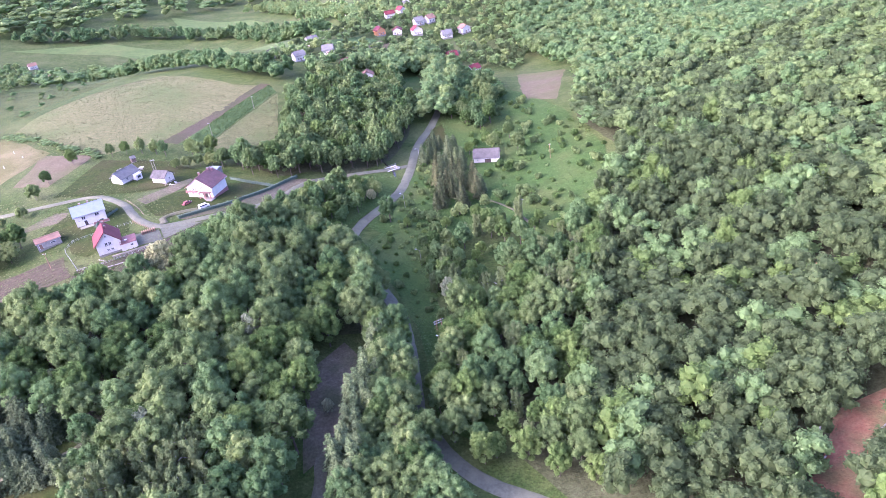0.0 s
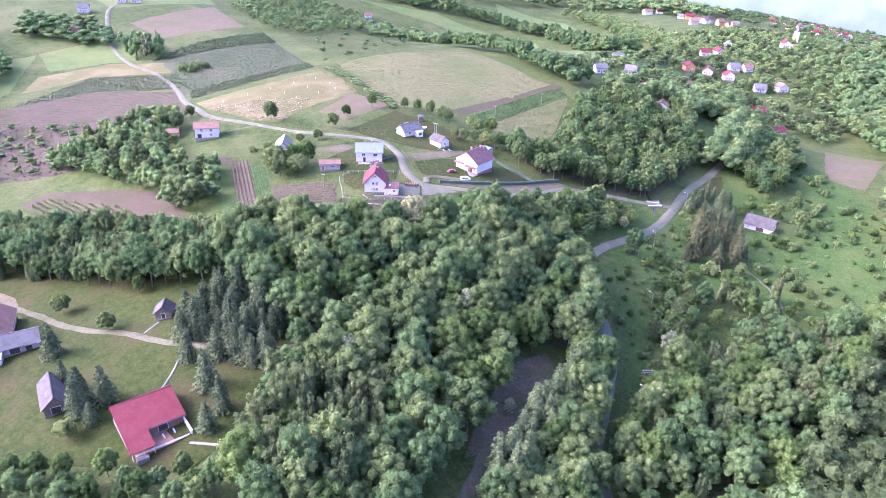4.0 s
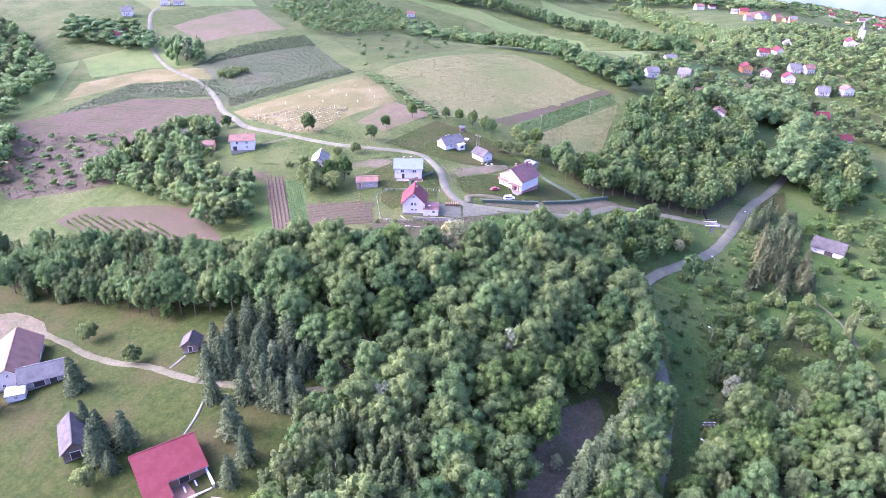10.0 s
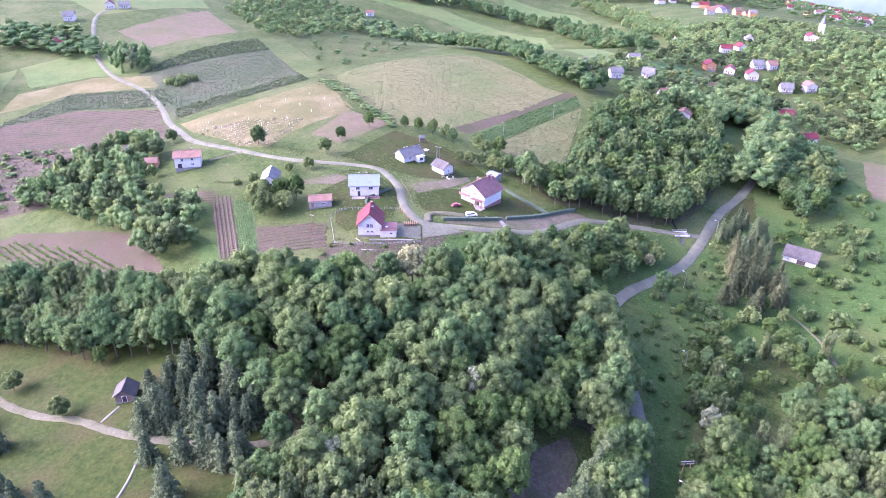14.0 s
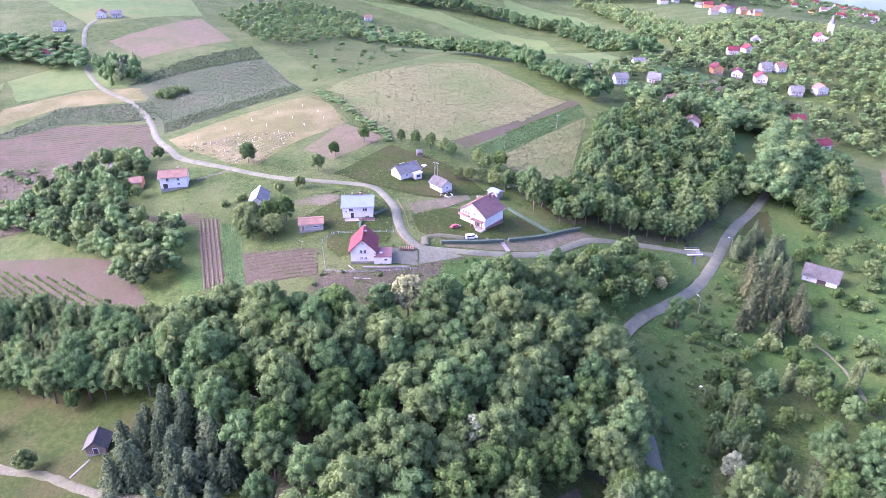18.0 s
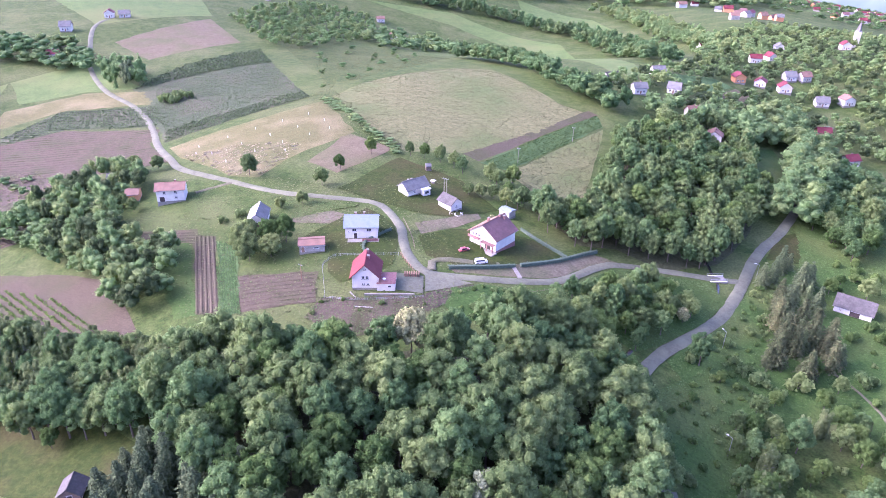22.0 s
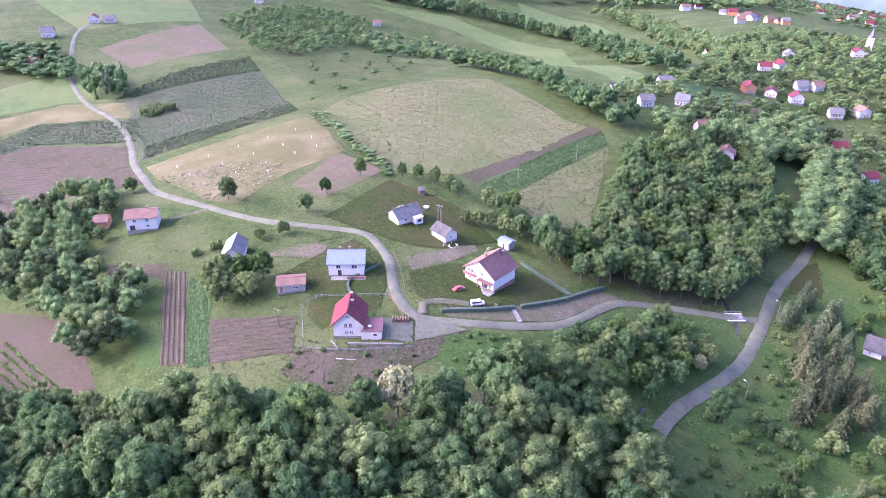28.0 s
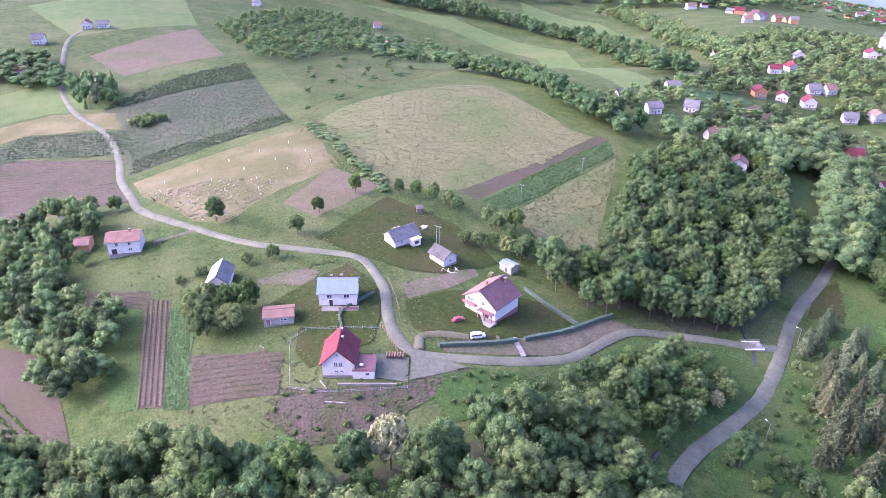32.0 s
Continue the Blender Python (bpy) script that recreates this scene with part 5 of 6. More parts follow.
house("farm_porch", -204.3, 98.6, 50, 5, 4, 2.4, 0.5, "white_wall", "white_paint", "small white lean-to in front of the farmhouse", "x", [("f", 0, 1.4, 0.8, 0.6)], over=0.3, category="outbuilding")
house("timber_barn", -166.5, 92.5, 58, 6, 12.5, 2.6, 2.8, "plank_wall", "wood_roof", "small timber barn with weathered grey roof", "y", [], [("f", 0, 2.4, 2.2, "dark_void")], category="barn")
pavilion, pav_z, pav_lo = house("pavilion", -133.5, 96.5, 64, 15, 12, 2.6, 2.2, "brown_wood", "red_roof", "wide red roofed pavilion with a timber terrace", "x", [], [("f", 2, 2.4, 2.1, "dark_void")], category="pavilion", shift=4.5)
bm = bmesh.new()
roof_slope(bm, (-8.1, -12.3, pav_lo + 1.3), (-1.8, -12.3, pav_lo + 1.3), (-1.8, -6.62, pav_lo + 2.49), (-8.1, -6.62, pav_lo + 2.49), 0.22)
part("roof_slope", bm, M["red_roof"], pavilion)
for x in (-7.6, -4.8, -2.2):
    part("roof_post", box(x - 0.1, x + 0.1, -12.1, -11.9, pav_lo - 1.2, pav_lo + 1.32), M["white_paint"], pavilion)
for k in range(11):
    part("balustrade_post", box(7.3, 7.75, -11.8 + 1.2 * k, -11.3 + 1.2 * k, -1.0, pav_lo + 1.2, bevel=0.04), M["white_paint"], pavilion)
part("balustrade_rail", box(7.25, 7.8, -11.9, 0.8, pav_lo + 1.2, pav_lo + 1.35, bevel=0.03), M["white_paint"], pavilion)
part("side_steps", box(-7.0, -4.0, -13.6, -12.1, -1.2, pav_lo - 0.2, bevel=0.04), M["concrete"], pavilion)
house("hut", -168, 136, 35, 5, 5, 2.2, 2.0, "plank_wall", "wood_roof", "small dark timber hut at the wood's edge", "y", [], [("f", 0, 1.2, 1.9, "dark_void")], category="hut")
FAR_HOUSES = [(-447, 745, 10, "pink_roof"), (-614, 516, 25, "red_roof"), (-606, 526, 25, "grey_roof"), (-632, 752, 0, "grey_roof"), (-556, 414, 30, "red_roof"), (-604, 463, 20, "grey_roof"), (-527, 844, 20, "pink_roof"), (-126, 530, 15, "grey_roof"), (-108, 558, -20, "grey_roof"), (-88, 518, 20, "pink_roof"), (-70, 484, -15, "pink_roof"), (-11, 594, 0, "orange"), (6, 548, 20, "red_roof"), (-137, 875, 30, "red_roof"), (-110, 846, 0, "pink_roof"), (-73, 741, 0, "red_roof"), (-62, 757, 25, "red_roof"), (-77, 662, 10, "orange"), (-61, 670, -20, "red_roof"), (-59, 825, 0, "grey_roof"), (-43, 672, 0, "red_roof"), (-31, 707, 20, "pink_roof"), (-15, 664, 0, "grey_roof"), (2, 675, 15, "pink_roof"), (-42, 702, 10, "grey_roof"), (-4, 822, 0, "red_roof"), (-149, 545, 30, "wood_roof"), (-128, 597, 15, "grey_roof")]
for k, (x, y, yaw, roof) in enumerate(FAR_HOUSES):
    rnd = random.Random(k)
    wall, rf = ("orange_wall", "red_roof") if roof == "orange" else ("white_wall", roof)
    house("village_house", x, y, yaw + 20, rnd.uniform(8, 9.5), rnd.uniform(6.8, 8), rnd.uniform(3.2, 4.6), rnd.uniform(2.4, 3.4), wall, rf, f"{wall.replace('_wall', '')} rendered village house with a {rf.replace('_roof', '')} roof among trees", rnd.choice("xy"), [("f", -2, 1.6, 1.2, 1.3), ("f", 2, 1.6, 1.2, 1.3)], [("f", 0, 1.0, 2.0, "brown_wood")], [(0.5, 0.5, 0.7)], group="houses of the far village")


def far_house(x, y, yaw, w, d, h, rise, wall, roof):
    """A small house of the distant town: walls, two roof slopes and a chimney."""
    root = empty("town_house", pose(x, y, zed(x, y) - 0.5, 0, 0, yaw), f"distant {wall.replace('_wall', '')} house with a {roof.replace('_roof', '')} roof", "house", "houses of the distant town")
    bm = bmesh.new()
    ends = [[bm.verts.new((u, v, z)) for v, z in ((-d / 2, -2.0), (d / 2, -2.0), (d / 2, h), (0, h + rise - 0.1), (-d / 2, h))] for u in (-w / 2, w / 2)]
    bm.faces.new(ends[0])
    bm.faces.new(ends[1][::-1])
    for k in range(5):
        bm.faces.new((ends[0][k], ends[1][k], ends[1][(k + 1) % 5], ends[0][(k + 1) % 5]))
    bmesh.ops.recalc_face_normals(bm, faces=bm.faces)
    part("wall", bm, M[wall], root)
    for q in (-1, 1):
        bm = bmesh.new()
        roof_slope(bm, (q * -w / 2 - q * 0.5, q * -d / 2 - q * 0.5, h - 0.35), (q * w / 2 + q * 0.5, q * -d / 2 - q * 0.5, h - 0.35), (q * w / 2 + q * 0.5, 0, h + rise), (q * -w / 2 - q * 0.5, 0, h + rise), 0.25)
        part("roof_slope", bm, M[roof], root)
    part("chimney", box(w / 5 - 0.4, w / 5 + 0.4, -0.4, 0.4, h + rise - 0.8, h + rise + 0.9), M["brick_wall"], root)


town = random.Random(41)
for cx, cy, spread, count in ((60, 1720, 70, 12), (-20, 1850, 80, 12), (170, 1780, 80, 14), (-110, 1180, 45, 7), (-190, 1300, 40, 5), (300, 1760, 80, 12), (220, 1960, 90, 10), (30, 2050, 80, 8), (400, 1700, 60, 6)):
    for _ in range(count):
        far_house(cx + town.gauss(0, spread), cy + town.gauss(0, spread * 0.8), town.uniform(0, 90), town.uniform(9, 15), town.uniform(8, 11), town.uniform(4, 7), town.uniform(3, 4.5), town.choice(["white_wall", "white_wall", "grey_wall", "orange_wall"]), town.choice(["red_roof", "pink_roof", "red_roof", "brown_roof", "grey_roof"]))
church = empty("church_tower", pose(4, 838, zed(4, 838), 0, 0, 20), "slim white church tower with a dark spire", "church")
part("shaft", box(-2.2, 2.2, -2.2, 2.2, -1.5, 15), M["white_wall"], church)
part("spire", add_tube(bmesh.new(), (0, 0, 15), (0, 0, 24), 2.9, 0.1, 4), M["grey_roof"], church)


# ---- crops, hedges and grass ----
def crop_rows(name, poly, angle, gap, material, label, height=0.5, width=0.9, step=1.6, bushy=True, seed=1, skip=0.06):
    """Rows of plants, or furrow ridges, across a plot as one mesh."""
    rng, rnd = np.random.default_rng(seed), random.Random(seed)
    c, s = math.cos(radians(angle)), math.sin(radians(angle))
    us, ws = [p[0] * c + p[1] * s for p in poly], [-p[0] * s + p[1] * c for p in poly]
    vs, fs = [], []
    w = min(ws) + gap / 2
    while w < max(ws):
        u, run = min(us), []
        while u < max(us) + step:
            x, y = u * c - w * s, u * s + w * c
            ok = inside(x, y, poly) and rnd.random() > skip
            if bushy and ok:
                k = 5
                at = np.array([x, y, zed(x, y) + height * 0.55]) + rng.normal(0, 1, (k, 3)) * (width * 0.3, width * 0.3, height * 0.22)
                v, f = cards(rng, at, rng.normal(0, 1, (k, 3)) + (0, 0, 1.2), width * 0.75, flat=0.3)
                base = len(vs)
                vs += v.tolist()
                fs += [[a + base for a in q] for q in f]
            if not bushy:
                if ok:
                    run.append((x, y))
                if (not ok or u + step >= max(us) + step) and run:
                    if len(run) > 1:
                        base = len(vs)
                        for a, b in run:
                            h = height * rnd.uniform(0.7, 1.2)
                            for t, z in ((-0.5, 0.05), (-0.15, h), (0.15, h), (0.5, 0.05)):
                                px, py = a - s * t * width, b + c * t * width
                                vs.append((px, py, zed(px, py) + z + 0.1))
                        for k in range(len(run) - 1):
                            for t in range(3):
                                q = base + 4 * k + t
                                fs.append((q, q + 4, q + 5, q + 1))
                    run = []
            u += step
        w += gap
    return tagged(meshed(name, vs, fs, M[material]), label, "crop", kind="stuff")


P = {f[0]: f[1] for f in FIELDS}
crop_rows("berry_bushes", [(-332, 318), (-297, 401), (-312, 413), (-349, 334)], 66, 3.9, "berry_leaf", "dense rows of dark berry bushes beside the hay field", 1.1, 0.95, 0.9, seed=1, skip=0.06)
crop_rows("young_berry_bushes", [(-349, 334), (-312, 413), (-392, 480), (-428, 398), (-388, 360)], 66, 4.2, "berry_leaf", "sparse rows of young berry bushes", 0.8, 0.8, 1.5, seed=12, skip=0.3)
crop_rows("old_berry_bushes", [(-397, 484), (-433, 402), (-445, 392), (-450, 445), (-440, 520)], 66, 4.4, "berry_leaf", "tall dark rows at the plantation's upper edge", 1.5, 1.3, 1.1, seed=13, skip=0.06)
crop_rows("crop_leaves", P["field_west_crop"], 22, 3.6, "berry_leaf", "rows of dark leafy crop", 0.7, 1.2, 2.0, seed=2)
crop_rows("potato_plants", P["garden_potato_strip"], -45, 0.9, "leaf_dark", "rows of dark green potato plants", 0.45, 0.6, 0.8, seed=3)
crop_rows("berry_rows", [(-300, 191), (-256, 195), (-214, 185), (-194, 178), (-206, 171), (-240, 175), (-272, 179), (-304, 183)], -12, 2.4, "leaf_light", "rows of green berry canes", 0.8, 0.9, 1.0, seed=4)
crop_rows("furrows", P["garden_ploughed_strip"], -45, 1.6, "soil", "ridges of ploughed garden soil", 0.3, 1.1, 2.0, False, seed=5, skip=0.0)
crop_rows("garden_furrows", P["garden_beds"], 30, 2.2, "rubble", "raised soil beds of the vegetable garden", 0.3, 1.2, 2.0, False, seed=6, skip=0.0)
crop_rows("garden_plants", P["garden_beds"], 30, 2.2, "leaf", "sparse rows of young vegetables", 0.4, 0.5, 1.2, seed=7, skip=0.55)
crop_rows("upper_furrows", P["garden_upper_beds"], 18, 1.9, "soil", "furrowed soil of the upper garden", 0.3, 1.1, 2.0, False, seed=8, skip=0.0)
crop_rows("plough_ridges", P["field_west_soil"], 25, 3.4, "rubble", "furrows of the bare brown field", 0.28, 1.8, 4.0, False, seed=9, skip=0.0)
crop_rows("strip_crop", P["field_green_strip"], 74, 1.6, "tuft", "rows of young green crop", 0.5, 0.9, 1.5, seed=10)


def tufts(name, poly, count, size, material, label, seed, avoid=AVOID):
    rng, rnd = np.random.default_rng(seed), random.Random(seed)
    xs, ys = [p[0] for p in poly], [p[1] for p in poly]
    at = []
    while len(at) < count:
        x, y = rnd.uniform(min(xs), max(xs)), rnd.uniform(min(ys), max(ys))
        if inside(x, y, poly) and not any(near_line(x, y, l, w * 0.6) for l, w in avoid):
            q = zed(x, y) + size * 0.25 + 0.15
            for _ in range(2):
                at.append((x + rnd.uniform(-0.4, 0.4) * size, y + rnd.uniform(-0.4, 0.4) * size, q))
    v, f = cards(rng, np.array(at), rng.normal(0, 0.3, (len(at), 3)) + (0, 0, 1.1), size, flat=0.2)
    return tagged(meshed(name, v.tolist(), f, M[material]), label, "grass", kind="stuff")


tufts("slope_grass", P["meadow_slope"], 16000, 0.5, "tuft", "long grass of the hillside meadow", 1)
tufts("valley_grass", P["meadow_valley"], 9000, 0.42, "tuft", "long grass beside the road", 2)
tufts("bank_grass", P["meadow_bank"], 6000, 0.45, "tuft", "weeds and long grass on the lane bank", 3)
tufts("field_grass", P["field_tall_grass"], 14000, 0.5, "tuft_dry", "tall dry grass of the large field", 4)
tufts("rough_grass", P["field_meadow"], 2500, 0.6, "tuft_dry", "rough dry grass beside the wood", 5)
tufts("rubble_weeds", P["rubble_slope"], 1500, 0.45, "tuft", "weeds on the rubble slope", 6)
tufts("hay_grass", P["field_hay"], 2500, 0.3, "tuft_dry", "stubble and loose hay", 7)
tufts("scrub_grass", P["scrub_slope"], 3500, 0.8, "tuft_dry", "dry weeds of the fallow slope", 8)
crop_rows("straw_swaths", [(-300, 300), (-255, 287), (-241, 292), (-241, 315), (-246, 330), (-280, 318)], 67, 3.4, "straw", "loose straw swaths on the mown field", 0.1, 1.2, 1.4, seed=11, skip=0.3)
tufts("wayside_grass", [(-300, 400), (-230, 350), (-200, 345), (-160, 340), (-150, 330), (-200, 300), (-240, 290), (-250, 250), (-200, 200), (-150, 200), (-110, 250), (-160, 300), (-180, 340), (-270, 400), (-450, 560), (-440, 620), (-300, 600), (-290, 500)], 16000, 0.5, "tuft_dry", "rough grass between the fields", 12)
tufts("verge_grass", P["meadow_roadside"], 7000, 0.45, "tuft", "long grass under the spruces", 13)
tufts("brook_grass", P["meadow_brook"], 4000, 0.5, "tuft", "tall weeds along the brook", 14)
tufts("roadside_grass", P["hillside_garden"], 3000, 0.5, "tuft", "uncut grass between lane and gardens", 10)


def hedge(points, width, height, label, seed):
    """A clipped hedge: a leafy block along a line, a thing of its own with a solid inside."""
    rng = np.random.default_rng(seed)
    line = smooth_line(points, 1.2)
    root = empty("hedge", pose(line[0].x, line[0].y, 0), label, "hedge")
    vs, fs, at, nr = [], [], [], []
    for k, c in enumerate(line):
        d = (line[min(k + 1, len(line) - 1)] - line[max(k - 1, 0)]).normalized()
        n = Vector((d.y, -d.x))
        z = zed(c.x, c.y)
        for t, h in ((-0.5, -0.2), (-0.45, height), (0.45, height), (0.5, -0.2)):
            vs.append((c.x + n.x * t * width - line[0].x, c.y + n.y * t * width - line[0].y, z + h))
        for _ in range(9):
            t, h = rng.uniform(-0.5, 0.5), rng.uniform(0.1, 1)
            side = rng.integers(0, 3)
            tt, hh = (t, 1.02) if side == 0 else ((0.52 if side == 1 else -0.52), h)
            at.append((c.x + n.x * tt * width - line[0].x + rng.uniform(-0.5, 0.5), c.y + n.y * tt * width - line[0].y + rng.uniform(-0.5, 0.5), z + hh * height))
            nr.append((n.x * (side == 1) - n.x * (side == 2), n.y * (side == 1) - n.y * (side == 2), float(side == 0)))
        if k:
            for t in range(3):
                q = 4 * k + t
                fs.append((q - 4, q, q + 1, q - 3))
    fs += [(0, 1, 2, 3), tuple(len(vs) - a for a in (1, 2, 3, 4))]
    meshed("hedge_core", vs, fs, M["hedge"], root)
    v, f = cards(rng, np.array(at), np.array(nr), 0.4)
    meshed("leaves", v.tolist(), f, M["hedge"], root)
    return root


hedge([(-127, 258.5), (-116, 268), (-109, 276)], 1.1, 1.3, "clipped dark green hedge in front of the villa", 1)
hedge([(-107.5, 278), (-99, 292), (-92, 308), (-89, 314)], 1.1, 1.3, "clipped dark green hedge along the lane bank", 2)
hedge([(-119, 307), (-110, 303), (-97, 299)], 0.9, 1.1, "low dark hedge behind the villa lawn", 3)
hedge([(-156, 250), (-162, 258), (-159, 272)], 0.8, 1.0, "low hedge beside the blue roofed house", 4)


# ---- poles, fences, bridge, cars and small things ----
def tall_pole(name, x, y, h, label, bars=1, double=0.0, lean=0.0, mat_name="concrete", category="pole", yaw=0.0):
    root = empty(name, pose(x, y, zed(x, y), lean, 0, yaw), label, category)
    for k, o in enumerate((-double / 2, double / 2) if double else (0.0,)):
        part("post", add_tube(bmesh.new(), (o, 0, -0.6), (o * 0.8, 0, h), 0.17, 0.11, 8), M[mat_name], root)
    for k in range(bars):
        z = h - 0.5 - 0.9 * k
        part("crossbar", box(-double / 2 - 0.8, double / 2 + 0.8, -0.07, 0.07, z - 0.07, z + 0.07, bevel=0.02), M["metal"], root)
        for u in (-0.7, 0.0, 0.7):
            part("insulator", add_tube(bmesh.new(), (u * (1 + double / 2), 0, z + 0.07), (u * (1 + double / 2), 0, z + 0.35), 0.06, 0.04, 6), M["white_paint"], root)
    return root


tall_pole("utility_pole", 18, 273, 9.5, "pale concrete utility pole leaning on the meadow", 1, lean=4)
tall_pole("transformer_frame", -18, 187, 9, "double timber pole frame with cross bars", 2, 2.2, mat_name="brown_wood", yaw=30)
tall_pole("utility_pole", -148, 374, 8, "slim field pole beside the green strip", 1, mat_name="concrete")
tall_pole("utility_pole", -134, 417, 8, "slim field pole at the far strip end", 1, mat_name="concrete")
tall_pole("utility_pole", -159, 317, 8, "double leg village pole on the lawn", 1, 1.4, mat_name="concrete")
tall_pole("utility_pole", 38, 330, 8, "thin timber pole in the meadow", 1, mat_name="brown_wood")
tall_pole("utility_pole", -168, 228, 7, "timber pole at the garden fence", 1, mat_name="brown_wood")


def street_lamp(x, y, yaw, h=7.0):
    root = empty("street_lamp", pose(x, y, zed(x, y), 0, 0, yaw), "grey roadside street lamp with a curved arm", "street lamp", "street lamps along the road")
    part("pole", add_tube(bmesh.new(), (0, 0, -0.4), (0, 0, h), 0.1, 0.07, 8), M["metal"], root)
    part("arm", add_tube(bmesh.new(), (0, 0, h - 0.05), (1.4, 0, h + 0.35), 0.05, 0.04, 6), M["metal"], root)
    part("lamp_head", box(1.2, 1.95, -0.16, 0.16, h + 0.28, h + 0.46, bevel=0.05), M["white_paint"], root)


for x, y, a in ((-26, 237, 160), (-17, 180, 170), (-35, 288, 150), (-30, 345, 190)):
    street_lamp(x, y, a)


def fence(points, label, h=1.2, gap=2.4, material="plank_wall", rails=2):
    line = smooth_line(points, gap)
    root = empty("fence", pose(line[0].x, line[0].y, 0), label, "fence")
    o = line[0]
    first = None
    for k, c in enumerate(line):
        z = zed(c.x, c.y)
        if first is None:
            first = part("post", box(-0.06, 0.06, -0.06, 0.06, -0.3, h), M[material], root)
            first.location = (0, 0, z)
        else:
            ob = new("post", first.data)
            ob.parent, ob.location = root, (c.x - o.x, c.y - o.y, z)
        if k:
            b = line[k - 1]
            for r in range(rails):
                zz = h * (0.45 + 0.45 * r)
                part("rail", add_tube(bmesh.new(), (b.x - o.x, b.y - o.y, zed(b.x, b.y) + zz), (c.x - o.x, c.y - o.y, z + zz), 0.035, 0.035, 4), M[material], root)
    return root


fence([(-155, 223.5), (-161, 231), (-167, 239), (-166, 245)], "thin mesh fence beside the vegetable garden", 1.3, 2.4, "metal")
fence([(-167, 245), (-156, 251), (-146.5, 256.5)], "thin fence between two gardens", 1.2, 2.4, "metal")
fence([(-155, 223), (-146, 225.5), (-136, 231), (-126, 238)], "low fence above the rubble slope", 1.0, 2.4, "metal")
fence([(-146, 257), (-140, 252.5), (-136, 249.5)], "dark red timber fence at the yard gate", 1.3, 1.6, "brown_wood", 3)
fence([(-100, 262), (-92, 276), (-86, 300), (-76, 313), (-58, 324)], "low roadside rail above the bank", 0.8, 3.0, "plank_wall", 1)
fence([(-160, 283), (-150, 272), (-144, 264)], "old timber fence along the lane", 1.0, 2.4, "plank_wall")

# bridge over the brook beside the junction
bridge = empty("bridge", pose(-44, 333.6, zed(-44, 333.6), 0, 0, 28), "small pale concrete road bridge over the brook", "bridge")
part("deck", box(-3.4, 3.4, -2.4, 2.4, -0.9, 0.34, bevel=0.05), M["concrete"], bridge)
for y in (-2.3, 2.3):
    part("kerb", box(-3.4, 3.4, y - 0.25, y + 0.25, 0.34, 0.6, bevel=0.04), M["white_paint"], bridge)
    for x in (-3.2, -1.1, 1.1, 3.2):
        part("rail_post", box(x - 0.05, x + 0.05, y - 0.05, y + 0.05, 0.6, 1.35), M["metal"], bridge)
    part("handrail", box(-3.3, 3.3, y - 0.05, y + 0.05, 1.35, 1.45), M["metal"], bridge)
ribbon("brook", [(-52, 350), (-47, 338), (-43, 330), (-42, 318), (-44, 306), (-48, 292), (-58, 276), (-62, 258)], 1.8, M["water"], 0.14, "narrow dark brook in a weedy ditch", edge=0.3, seed=9, crown=0.0)

# footbridge from the lane to the villa gate
steps = empty("garden_path", pose(-107.5, 273.5, zed(-107.5, 273.5) + 0.15, 0, 0, -48), "grey concrete garden path with steps", "path")
for k in range(8):
    part("slab", box(-4.8 + 1.2 * k, -3.7 + 1.2 * k, -0.75, 0.75, -0.4, 0.12 + 0.04 * (7 - k), bevel=0.03), M["concrete"], steps)


def car(name, x, y, yaw, l, w, h, paint, label, van=False):
    root = empty(name, pose(x, y, zed(x, y) + 0.2, 0, 0, yaw), label, "car")
    bm = box(-l / 2, l / 2, -w / 2, w / 2, 0.28, h * 0.55, bevel=0.12)
    part("body", bm, M[paint], root)
    bm = box(-l * (0.48 if van else 0.32), l * (0.25 if van else 0.2), -w / 2 + 0.08, w / 2 - 0.08, h * 0.55, h, bevel=0.15)
    part("cabin", bm, M[paint], root)
    bm = box(-l * (0.44 if van else 0.3), l * 0.262 if van else l * 0.21, -w / 2 + 0.05, w / 2 - 0.05, h * 0.6, h * 0.9, bevel=0.05)
    part("window_band", bm, M["glass"], root, "dark car windows")
    for sx in (-0.31, 0.31):
        for sy in (-1, 1):
            part("wheel", add_tube(bmesh.new(), (sx * l, sy * (w / 2 - 0.2), 0.32), (sx * l, sy * (w / 2 + 0.02), 0.32), 0.32, 0.32, 14), M["rubber"], root)
    for sy in (-0.6, 0.6):
        part("headlight", box(l / 2 - 0.05, l / 2 + 0.03, sy - 0.18, sy + 0.18, 0.6, 0.78), M["white_paint"], root)
    return root


car("van", -119.5, 269.3, 40, 4.6, 1.8, 1.9, "white_paint", "white van parked behind the hedge", True)
car("car", -128.5, 273.5, 55, 4.1, 1.7, 1.45, "red_paint", "dark red car parked on the villa lawn")

for k, (x, y) in enumerate(((-300, 312), (-293, 326), (-286, 340), (-279, 354), (-272, 368), (-284, 305), (-277, 319), (-270, 333), (-263, 347), (-256, 361), (-268, 298), (-262, 312), (-256, 326), (-250, 340), (-246, 352), (-294, 304), (-258, 300), (-248, 318))):
    st = empty("stake", pose(x, y, zed(x, y)), "white wooden stake in the hay field", "stake", "stakes in the hay field")
    part("post", box(-0.09, 0.09, -0.09, 0.09, -0.3, 1.4), M["white_paint"], st)

